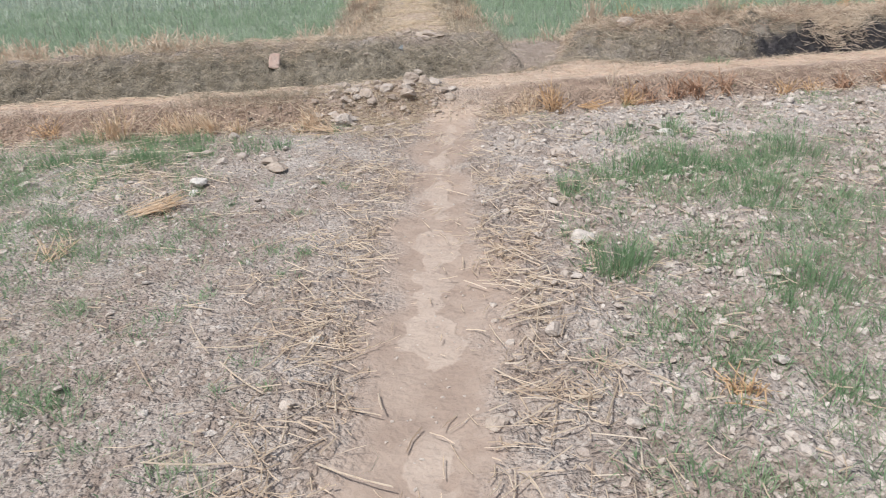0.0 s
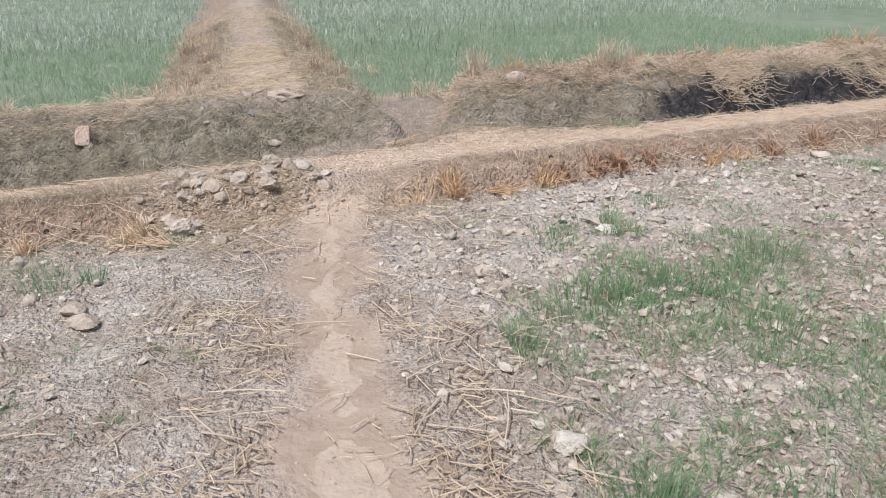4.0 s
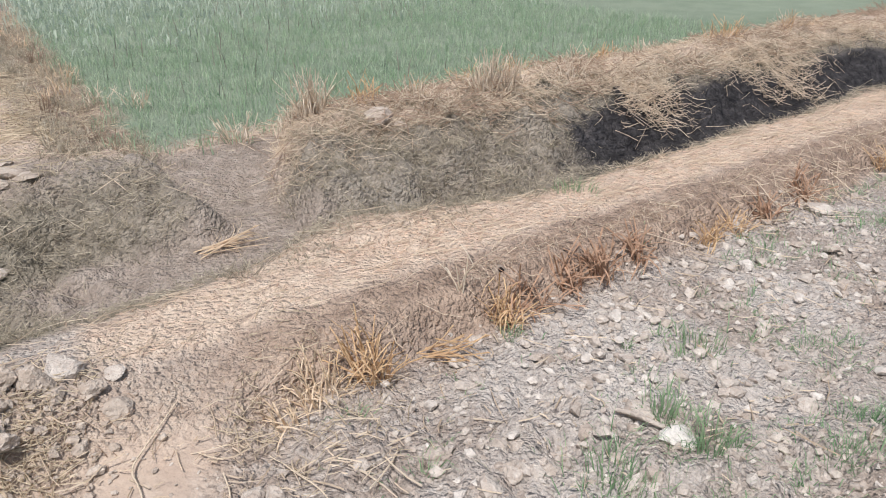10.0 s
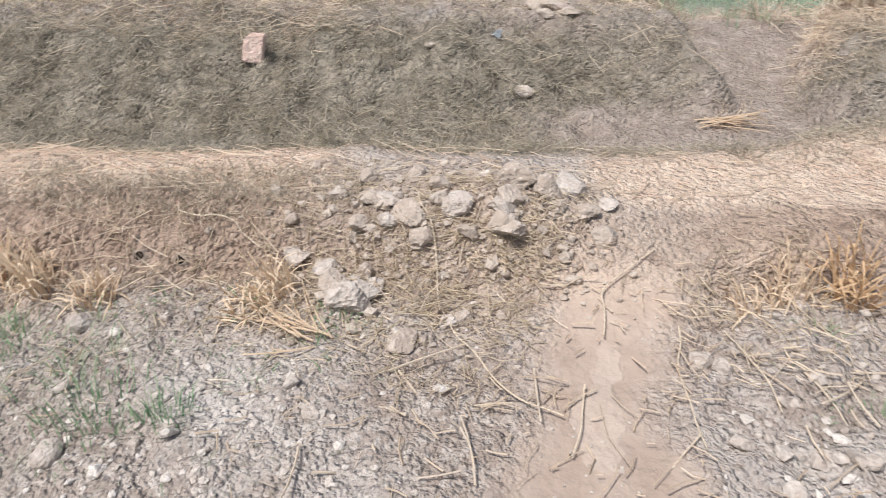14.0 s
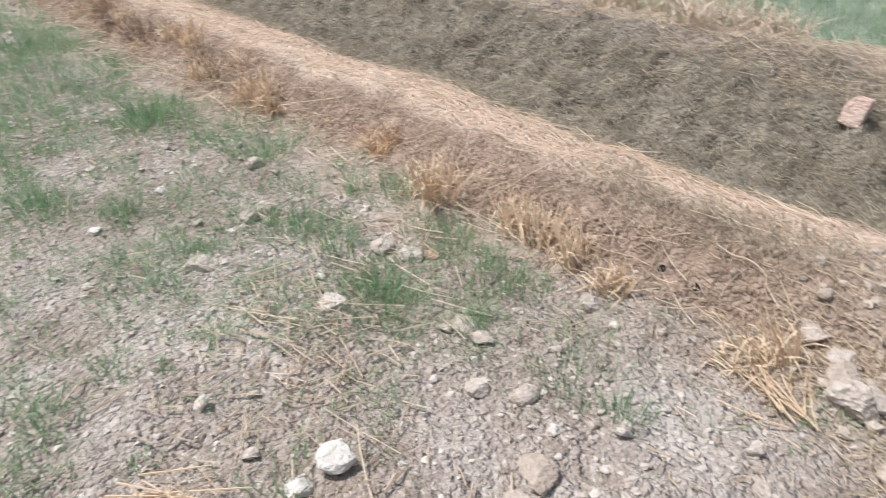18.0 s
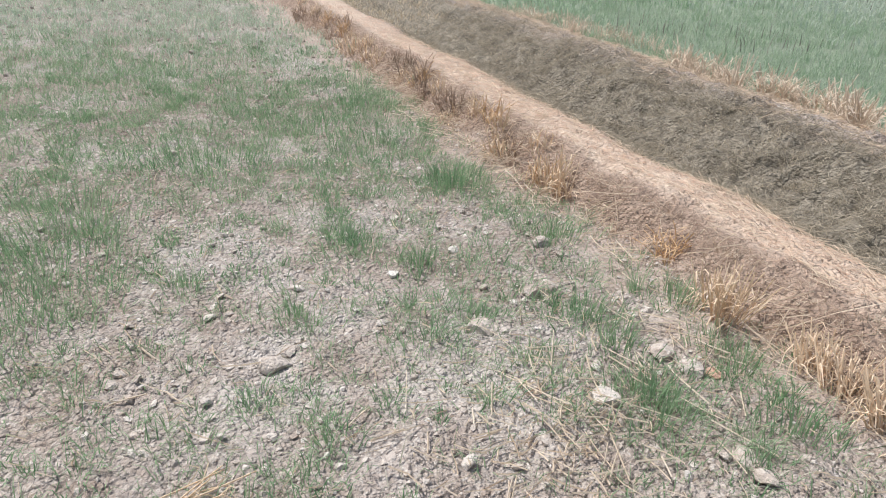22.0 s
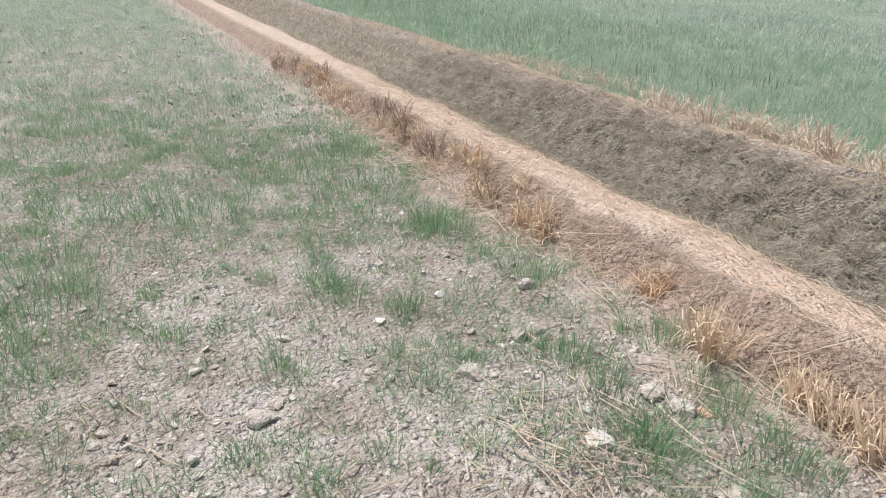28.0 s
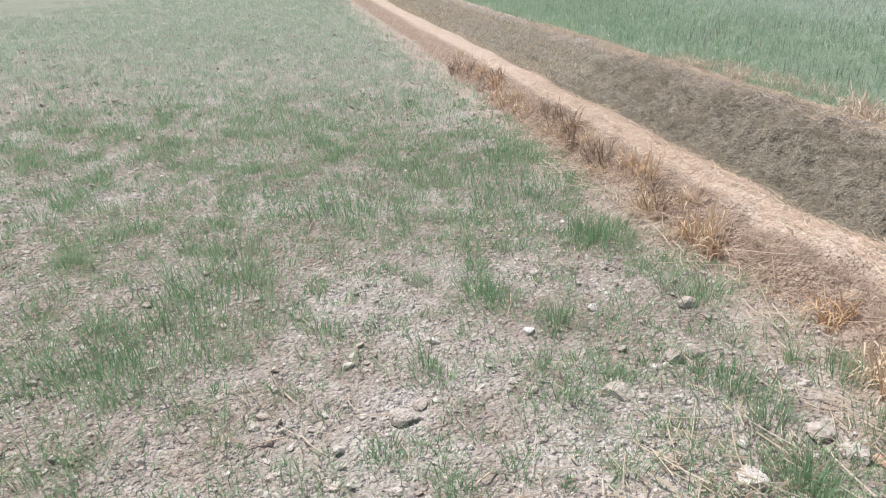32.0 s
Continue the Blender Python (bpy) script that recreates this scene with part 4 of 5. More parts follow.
def soil_clods():
    def lumpy(x, y):
        p = path_off(x, y)
        patch = 0.25 + 0.75 * ramp(0.35, 0.65, fbm(x * 1.6, y * 1.6, 111, 2))
        return np.maximum(patch * (0.35 + 0.65 * ramp(0.5, 1.2, p)), bare_spots(x, y)) * ramp(0.2, 0.42, p) * field_only(x, y)

    x, y = scatter(36000, -5.5, 4.5, 0.5, 7, lumpy, rng)
    n = len(x)
    ob = clods("soil_clods", CLOD, x, y, rng.lognormal(-4.0, 0.5, n).clip(0.008, 0.06) * np.where(x > 0.4, 1.3, 0.68), rng, np.where(x > 0.4, 0.44, 0.48))
    tagged(ob, "small grey-buff clods of ploughed earth", "clods", kind="stuff")
    x, y = scatter(18000, -5.5, 4.5, 0.5, 7, lambda x, y: (0.25 + 0.75 * bare_spots(x, y)) * lumpy(x, y), rng)
    wx, wy = scatter(12000, -5.5, 4.0, 0.8, 6.6, lambda x, y: (1 - 0.65 * ramp(0, 0.6, x)) * ramp(0.45, 0.7, path_off(x, y)) * ramp(0.4, 0.65, fbm(x * 2.3, y * 2.3, 113, 2)) * field_only(x, y), rng)
    x, y = np.append(x, wx), np.append(y, wy)
    n = len(x)
    ob = clods("soil_clods", CLOD_PALE, x, y, rng.lognormal(-3.75, 0.42, n).clip(0.012, 0.06) * np.where(x < 0.4, 0.7, 0.85), rng, 0.5)
    tagged(ob, "bleached whitish clods of dry earth", "clods", kind="stuff")
    x, y = scatter(5000, -14, -5.3, -4, 5, lumpy, rng)
    n = len(x)
    ob = clods("soil_clods", CLOD, x, y, rng.lognormal(-3.5, 0.4, n).clip(0.02, 0.08), rng)
    tagged(ob, "clods of dry earth further out in the field", "clods", kind="stuff")
    # fine crumbs on the trodden path
    x, y = scatter(1100, -0.4, 1.4, 0.8, 6.2, lambda x, y: ramp(0.34, 0.1, path_off(x, y)) * field_only(x, y), rng)
    n = len(x)
    ob = clods("soil_clods", CLOD, x, y, rng.lognormal(-4.5, 0.4, n).clip(0.005, 0.016), rng, 0.5)
    tagged(ob, "fine dry crumbs of earth on the footpath", "clods", kind="stuff")
    # crumbs on the clod heap by the path
    u, v = scatter(2000, -1.35, 0.15, -0.35, 0.55, lambda u, v: np.maximum(np.exp(-(((u + 0.48) / 0.42) ** 2 + ((v - 0.12) / 0.24) ** 2)), np.exp(-(((u + 0.86) / 0.18) ** 2 + ((v + 0.08) / 0.16) ** 2))), rng)
    x, y = to_xy(u, v)
    n = len(x)
    ob = clods("soil_clods", CLOD_BROWN, x, y, rng.lognormal(-3.75, 0.45, n).clip(0.012, 0.055), rng, 0.25)
    tagged(ob, "crumbled brown earth on the heap beside the path", "clods", kind="stuff")


def behind():
    # what lies behind the walk, thinner
    x, y = scatter(9000, -9, 9, -9, 0.6, lambda x, y: weeds(x, y) * np.where((x < 5) & (y > -0.6), 0, 1) * (0.4 + 0.6 * fbm(x, y, 66, 2)), rng)
    bx, by, i = tufts(x, y, 6, 0.03, rng)
    n = len(bx)
    ob = blades("field_grass", WEED, bx, by, rng.uniform(0.04, 0.11, n), rng.uniform(0.004, 0.008, n), np.abs(rng.normal(0.5, 0.35, n)), rng)
    tagged(ob, "scattered green weeds over the dry field", "grass", kind="stuff")
    x, y = scatter(5000, -7, 7, -7, 0.6, lambda x, y: ramp(0.2, 0.42, path_off(x, y)) * fbm(x * 1.6, y * 1.6, 111, 2), rng)
    n = len(x)
    ob = clods("soil_clods", CLOD, x, y, rng.lognormal(-3.7, 0.4, n).clip(0.01, 0.05), rng)
    tagged(ob, "scattered clods of dry earth over the field", "clods", kind="stuff")


near_weeds()
thatch()
far_weeds()
crop()
seed_heads()
bank_grass()
straw_mats()
soil_clods()
behind()

# ---- things ----
def part(name, ob_mesh, parent, m=None, label=""):
    ob = new(name, ob_mesh)
    ob.parent = parent
    if m is not None:
        ob.matrix_local = m
    return tagged(ob, label) if label else ob


def foot(x, y):
    return float(height(np.array([x]), np.array([y]))[0])


def rock_mesh(name, mat, rnd, level=3, rough=0.03, cuts=9):
    """A lump about one metre across, cut by planes and roughened; its base is flat enough to rest on."""
    bm = bmesh.new()
    bmesh.ops.create_icosphere(bm, subdivisions=level, radius=1)
    planes = [(Vector((rnd.gauss(0, 1), rnd.gauss(0, 1), rnd.gauss(0, 1))).normalized(), rnd.uniform(0.55, 0.95)) for _ in range(cuts)]
    planes.append((Vector((0, 0, -1)), 0.5))
    shift = Vector((rnd.random() * 50, rnd.random() * 50, 0))
    for v in bm.verts:
        d = v.co.normalized()
        r = min([1.1] + [h / d.dot(n) for n, h in planes if d.dot(n) > 0.08])
        v.co = d * r * (1 + rough * noise.fractal(d * 4.0 + shift, 0.8, 2.1, 5)) * 0.5
    me = bpy.data.meshes.new(name)
    bm.to_mesh(me)
    bm.free()
    me.shade_smooth()
    me.set_sharp_from_angle(angle=radians(16))
    me.materials.append(mat)
    return me


def lump(name, mat, x, y, size, label, category, group="", seed=1, flat=0.7, turn=0, sink=0.12, tilt=0, level=3, z=None):
    """One stone or clod resting in the soil. size: across, in metres."""
    rnd = random.Random(seed)
    me = rock_mesh(name, mat, rnd, level, 0.09)
    ob = new(name, me)
    low = min(v.co.z for v in me.vertices)
    base = foot(x, y) if z is None else z
    ob.matrix_world = pose(x, y, base - low * size * flat - sink * size * flat, tilt, tilt * 0.5, turn) @ Matrix.Diagonal((size * 1.1, size * 0.9, size * flat, 1))
    return tagged(ob, label, category, group)


def stalk_mesh(name, mat, rnd, length=1.0, bend=0.15):
    """A cut straw stalk one unit tall: five-sided, bent, with a torn leaf hanging from it."""
    bm = bmesh.new()
    rings = []
    dx, dy = rnd.gauss(0, bend), rnd.gauss(0, bend)
    for k, t in enumerate((0.0, 0.35, 0.7, 1.0)):
        r = 0.0135 * (1.15 - 0.35 * t)
        c = Vector((dx * t * t, dy * t * t, t * length))
        rings.append([bm.verts.new(c + Vector((r * math.cos(a), r * math.sin(a), 0.02 * math.cos(a) if k == 3 else 0))) for a in (0, 1.2566, 2.5133, 3.7699, 5.0265)])
    for a, b in zip(rings, rings[1:]):
        for i in range(5):
            bm.faces.new((a[i], a[(i + 1) % 5], b[(i + 1) % 5], b[i]))
    bm.faces.new(rings[-1])
    az, t0 = rnd.uniform(0, 6.28), rnd.uniform(0.3, 0.7)
    c, d, s = Vector((dx * t0 * t0, dy * t0 * t0, t0)), Vector((math.cos(az), math.sin(az), 0)), Vector((-math.sin(az), math.cos(az), 0)) * 0.014
    drop = rnd.uniform(-0.5, 0.35)
    pts = [c, c + d * 0.16 + Vector((0, 0, 0.18)), c + d * 0.34 + Vector((0, 0, 0.18 + drop * 0.5)), c + d * 0.45 + Vector((0, 0, drop))]
    row = [(bm.verts.new(q - s * w), bm.verts.new(q + s * w)) for q, w in zip(pts, (0.6, 1.0, 0.8, 0.25))]
    for (a, b), (e, f) in zip(row, row[1:]):
        bm.faces.new((a, b, f, e))
    me = bpy.data.meshes.new(name)
    bm.to_mesh(me)
    bm.free()
    me.materials.append(mat)
    return me


STALKS = {}


def stalks(mat):
    if mat.name not in STALKS:
        rnd = random.Random(len(STALKS) + 3)
        STALKS[mat.name] = [stalk_mesh("stalk", mat, rnd, 1.0, 0.12 + 0.05 * k) for k in range(6)]
    return STALKS[mat.name]


def stubble_tuft(x, y, tall, count, mat, label, group, seed, spread=0.05, splay=22, lean=(0, 0), stout=0.21):
    """A bunch of cut stalks from one root; each stalk is a part."""
    rnd = random.Random(seed)
    root = new("stubble_tuft")
    root.location = (x, y, foot(x, y))
    for k in range(int(count * 1.4)):
        a, r = rnd.uniform(0, 6.283), spread * math.sqrt(rnd.random())
        dx, dy = r * math.cos(a), r * math.sin(a)
        h = tall * rnd.uniform(0.45, 1.1)
        out = splay * (r / spread) * rnd.uniform(0.4, 1.5)
        m = pose(dx, dy, foot(x + dx, y + dy) - root.location.z - 0.01, -out * math.sin(a) - lean[1] + rnd.gauss(0, 5), out * math.cos(a) + lean[0] + rnd.gauss(0, 5), 0)
        m = m @ pose(0, 0, 0, 0, 0, rnd.uniform(0, 360)) @ Matrix.Diagonal((stout, stout, h, 1))
        part("stalk", rnd.choice(stalks(mat)), root, m)
    return tagged(root, label, "stubble", group)


def grass_clump(x, y, wide, tall, count, seed, label="clump of green grass blades growing from dry soil"):
    r, count = np.random.default_rng(seed), int(count * 1.1)
    bx, by = x + r.normal(0, wide / 2.6, count), y + r.normal(0, wide / 2.6, count)
    root = new("grass_clump")
    root.location = (x, y, foot(x, y))
    out = np.hypot(bx - x, by - y) / wide
    az = np.arctan2(by - y, bx - x) + r.normal(0, 0.7, count)
    ob = blades("foliage", WEED, bx, by, tall * r.uniform(0.5, 1.1, count), r.uniform(0.0025, 0.005, count), (0.15 + 0.75 * out) * r.uniform(0.5, 1.4, count), r, az)
    ob.parent, ob.matrix_parent_inverse = root, Matrix.Translation(-root.location)
    tagged(ob, kind="stuff")
    return tagged(root, label, "grass", "clumps of green grass")


def vine(name, points, thick, mat, label, category, seed=1, lift=0.012):
    """A dry stem that lies along the ground through a few places."""
    rnd = random.Random(seed)
    cu = bpy.data.curves.new(name, "CURVE")
    cu.dimensions, cu.bevel_depth, cu.bevel_resolution, cu.resolution_u = "3D", thick / 2, 1, 6
    sp = cu.splines.new("NURBS")
    fine = []
    for (ax, ay), (bx, by) in zip(points, points[1:]):
        fine += [(ax + (bx - ax) * t, ay + (by - ay) * t) for t in (0, 0.33, 0.66)]
    fine.append(points[-1])
    sp.points.add(len(fine) - 1)
    for q, (px, py) in zip(sp.points, fine):
        px, py = px + rnd.gauss(0, 0.006), py + rnd.gauss(0, 0.006)
        q.co, q.radius = (px, py, foot(px, py) + lift + rnd.uniform(0, 0.012), 1), rnd.uniform(0.7, 1.1)
    sp.use_endpoint_u, sp.order_u = True, 3
    cu.materials.append(mat)
    shape = new(name + "_shape", cu)
    me = bpy.data.meshes.new_from_object(shape.evaluated_get(bpy.context.evaluated_depsgraph_get()))
    bpy.data.objects.remove(shape)
    return tagged(new(name, me), label, category)


def burrow(x, y, across, tilt, turn):
    """A small rodent hole: a raised crumbly rim round a funnel with painted-in shade."""
    root = new("burrow_hole")
    root.matrix_world = pose(x, y, foot(x, y) + 0.002, tilt, 0, turn)
    rnd = random.Random(5)
    for name, mat, prof in (("rim", BURROW, [(2.2, -0.6), (1.6, 0.1), (1.2, 0.38), (0.98, 0.34)]), ("funnel", BURROW_SHADE, [(1.0, 0.35), (0.9, 0.2), (0.6, 0.12), (0.02, 0.1)])):
        bm = bmesh.new()
        rings = [[bm.verts.new((r * across / 2 * math.cos(k * 0.5236) * rnd.uniform(0.9, 1.1), r * across / 2 * math.sin(k * 0.5236) * rnd.uniform(0.9, 1.1), z * across / 2)) for k in range(12)] for r, z in prof]
        for a, b in zip(rings, rings[1:]):
            for k in range(12):
                bm.faces.new((a[k], a[(k + 1) % 12], b[(k + 1) % 12], b[k]))
        me = bpy.data.meshes.new(name)
        bm.to_mesh(me)
        bm.free()
        me.materials.append(mat)
        part(name, me, root)
    return tagged(root, "small dark rodent hole in the bank's earth face", "burrow", "burrow holes")


def brick():
    bm = bmesh.new()
    bmesh.ops.create_cube(bm, size=1)
    bmesh.ops.scale(bm, vec=(0.10, 0.07, 0.145), verts=bm.verts)
    bmesh.ops.bevel(bm, geom=bm.edges[:], offset=0.007, segments=2, affect="EDGES")
    bmesh.ops.subdivide_edges(bm, edges=bm.edges[:], cuts=2, use_grid_fill=True)
    for v in bm.verts:
        v.co += v.co.normalized() * 0.006 * noise.noise(v.co * 30)
        if v.co.z > 0.045 and v.co.x < -0.01:
            v.co.z -= 0.03 * min(1, (-v.co.x - 0.01) * 25)
    me = bpy.data.meshes.new("brick")
    bm.to_mesh(me)
    bm.free()
    me.materials.append(BRICK)
    ob = new("brick", me)
    ob.matrix_world = pose(-1.86, 7.17, foot(-1.86, 7.17) + 0.045, -14, 10, 18)
    return tagged(ob, "broken red brick stuck upright in the grassy bank", "brick")


def scrap():
    bm = bmesh.new()
    rows = [[bm.verts.new((0.02 * i, 0.014 * j, 0.008 * math.sin(i * 1.3) + 0.008 * j * i)) for i in range(4)] for j in range(3)]
    for a, b in zip(rows, rows[1:]):
        for i in range(3):
            bm.faces.new((a[i], a[i + 1], b[i + 1], b[i]))
    bmesh.ops.solidify(bm, geom=bm.faces[:], thickness=0.002)
    me = bpy.data.meshes.new("plastic_scrap")
    bm.to_mesh(me)
    bm.free()
    m, n, l, b = material("scrap_plastic", 0.5)
    l.new(mix(n, l, grain(n, l, 40, 0, 1), (0.36, 0.40, 0.42), (0.50, 0.53, 0.55)), b.inputs["Base Color"])
    me.materials.append(m)
    ob = new("plastic_scrap", me)
    ob.matrix_world = pose(-0.78, 7.72, foot(-0.78, 7.72) + 0.015, 20, 10, -30)
    tagged(ob, "small pale grey-blue scrap of plastic on the far bank", "litter")


def straw_bundle(x, y, count, length, turn, label, seed, fan=14, mat=STUBBLE):
    """Cut stalks fallen side by side; each is a part."""
    rnd = random.Random(seed)
    root = new("straw_bundle")
    root.location = (x, y, foot(x, y))
    for k in range(count):
        dx, dy = rnd.gauss(0, 0.035), rnd.gauss(0, 0.035)
        m = pose(dx, dy, 0.012 + 0.02 * rnd.random(), 0, 0, turn + rnd.gauss(0, fan)) @ pose(0, 0, 0, 0, 84 + rnd.gauss(0, 4), 0) @ Matrix.Diagonal((0.2, 0.2, length * rnd.uniform(0.5, 1.1), 1))
        part("stalk", rnd.choice(stalks(mat)), root, m)
    return tagged(root, label, "straw")


def stones():
    # loose stones and large clods in the near field
    pale, clod = "pale stone lying on dry ploughed soil", "dry grey-buff clod of earth on ploughed soil"
    for k, (mat, x, y, s, flat, label) in enumerate((
        (CLOD_PALE, 1.01, 3.69, 0.11, 0.6, "pale cream stone beside the footpath straw"), (CHALK, 0.02, 2.67, 0.062, 0.7, "small white stone near the footpath"),
        (CHALK, -1.24, 4.20, 0.075, 0.55, "small white stone among straw and soil"), (CLOD_BROWN, 0.83, 2.79, 0.065, 0.8, clod), (CLOD, 0.91, 2.80, 0.08, 0.7, clod),
        (CLOD_BROWN, -0.89, 4.64, 0.12, 0.6, clod), (CHALK, 0.49, 4.12, 0.035, 0.7, pale), (CLOD_BROWN, 0.75, 2.25, 0.08, 0.5, clod),
        (CHALK, 1.585, 5.48, 0.11, 0.5, "white stone lying beside a grey stick"), (CLOD, 3.41, 6.73, 0.16, 0.6, clod), (CLOD, 0.87, 5.70, 0.09, 0.7, clod),
        (CLOD, -2.05, 4.93, 0.095, 0.75, clod), (CLOD, -2.15, 4.86, 0.09, 0.6, clod), (CLOD, -2.68, 4.59, 0.085, 0.7, clod), (CLOD, -2.61, 4.49, 0.08, 0.8, clod),
        (CLOD, -3.09, 4.66, 0.075, 0.75, clod), (CLOD, -1.59, 4.88, 0.085, 0.4, "flat grey slab of dried mud in the field"), (CLOD, -2.19, 3.48, 0.105, 0.65, clod),
        (CLOD, -2.36, 4.24, 0.115, 0.65, clod), (CHALK, -2.81, 3.94, 0.055, 0.6, pale), (CHALK, -1.26, 4.315, 0.105, 0.7, "bright white lump of stone on dry soil"),
        (CHALK, -3.07, 4.24, 0.07, 0.6, pale), (CLOD, -1.49, 4.90, 0.07, 0.4, "flat grey slab of dried mud in the field"), (CLOD, -1.23, 4.88, 0.08, 0.6, clod),
        (CLOD, -1.33, 4.78, 0.08, 0.6, clod), (CLOD, 0.33, 5.72, 0.07, 0.8, clod), (CLOD, 0.385, 5.695, 0.06, 0.8, clod), (CLOD_BROWN, -0.96, 4.74, 0.12, 0.45, clod),
        (CLOD, -0.75, 5.26, 0.05, 0.8, clod), (CLOD, -0.66, 5.20, 0.06, 0.7, clod), (CLOD_BROWN, -0.52, 5.53, 0.11, 0.45, clod), (CLOD, 1.56, 5.66, 0.12, 0.3, "flat grey slab of dried mud in the field"),
        (CLOD_PALE, -1.88, 4.55, 0.11, 0.5, "pale rounded stone half sunk in soil and grass"), (CLOD, -1.48, 5.32, 0.09, 0.7, clod), (CLOD_BROWN, -0.33, 4.58, 0.06, 0.7, clod), (CLOD, 0.44, 5.43, 0.055, 0.8, clod))):
        name = "stone" if mat in (CHALK, CLOD_PALE) else "earth_clod"
        lump(name, mat, x, y, s, label, "stone" if mat in (CHALK, CLOD_PALE) else "clod", "loose stones and clods in the field", 100 + k, flat, (k * 67) % 360)
    lump("brick_crumb", CRUMB, -2.02, 5.01, 0.055, "crumb of orange brick in the soil beside a clod", "brick", "", 31, 0.5, 20)
    # the heap of clods beside the path
    heap = "large dry clod in the heap beside the path"
    for k, (x, y, s, flat, tilt) in enumerate((
        (-0.335, 6.20, 0.17, 0.75, 8), (-0.33, 6.06, 0.13, 0.6, 28), (-0.325, 5.99, 0.15, 0.5, 24), (-0.49, 6.03, 0.12, 0.8, 10), (-0.64, 5.97, 0.12, 0.7, 14), (-0.16, 6.30, 0.15, 0.6, 20),
        (-0.22, 6.21, 0.13, 0.9, 30), (-0.73, 5.63, 0.16, 0.8, 8), (-0.79, 5.66, 0.13, 0.7, 12), (-0.84, 5.72, 0.10, 0.8, 10), (-0.74, 5.78, 0.09, 0.9, 15), (-0.71, 5.94, 0.08, 0.7, 6),
        (-0.80, 5.91, 0.09, 0.8, 12), (-0.99, 5.80, 0.11, 0.6, 9), (-0.85, 6.12, 0.10, 0.7, 10), (-0.75, 6.01, 0.12, 0.5, 12), (-0.38, 5.70, 0.07, 0.9, 20), (-0.42, 5.66, 0.07, 0.8, 5),
        (-0.56, 6.05, 0.08, 0.8, 5), (-0.43, 6.24, 0.10, 0.5, 10), (-0.08, 6.20, 0.10, 0.5, 8), (-0.01, 6.28, 0.08, 0.5, 8), (-0.68, 6.16, 0.08, 0.6, 12), (-0.92, 6.02, 0.08, 0.7, 5))):
        lump("earth_clod", CLOD if k % 2 else CLOD_BROWN, x, y, s * 0.88, heap, "clod", "heap of clods", 200 + k, flat, (k * 83) % 360, 0.14, tilt, 4)
    rnd = random.Random(77)
    for k in range(17):
        r = math.sqrt(rnd.random())
        x, y = (-0.45 + 0.48 * r * math.cos(k * 2.4), 6.05 + 0.22 * r * math.sin(k * 2.4)) if k % 3 else (-0.82 + 0.15 * r * math.cos(k), 5.74 + 0.12 * r * math.sin(k))
        lump("earth_clod", CLOD_BROWN if k % 3 else CLOD, x, y, rnd.uniform(0.05, 0.105), "smaller dry clod in the heap beside the path", "clod", "heap of clods", 240 + k, rnd.uniform(0.55, 0.9), (k * 47) % 360, 0.15, rnd.uniform(0, 25), 3)
    # on the far bank
    lump("earth_clod", CLOD_BROWN, 1.44, 8.21, 0.17, "lump of hard earth on the straw of the far bank", "clod", "", 301, 0.7, 30, 0.3)
    lump("earth_clod", CLOD_BROWN, 1.54, 8.10, 0.16, "smaller lump of earth sunk in the far bank's straw", "clod", "", 306, 0.6, 75, 0.35)
    lump("stone", CLOD, -0.54, 7.46, 0.11, "pale stone on the far bank's dead grass", "stone", "", 302, 0.6, 10)
    lump("stone", CLOD_BROWN, -1.04, 7.50, 0.055, "small pale stone on the far bank's dead grass", "stone", "", 305, 0.6, 10)
    for k, (x, y, across, flat, tilt) in enumerate(((-0.62, 8.14, 0.24, 0.35, 10), (-0.49, 8.10, 0.22, 0.3, 14), (-0.72, 8.06, 0.20, 0.5, 20), (-0.42, 8.02, 0.17, 0.35, 8),
                                                    (-0.78, 8.22, 0.18, 0.6, 16), (-0.60, 8.27, 0.20, 0.5, 12), (-0.86, 8.12, 0.12, 0.6, 10), (-0.55, 7.98, 0.11, 0.5, 6))):
        lump("mud_clod", CLOD_BROWN, x, y, across * 0.9, "flat grey clod of dried mud on the far bank", "clod", "mud clods on the far bank", 310 + k, flat, k * 50, 0.4, tilt)


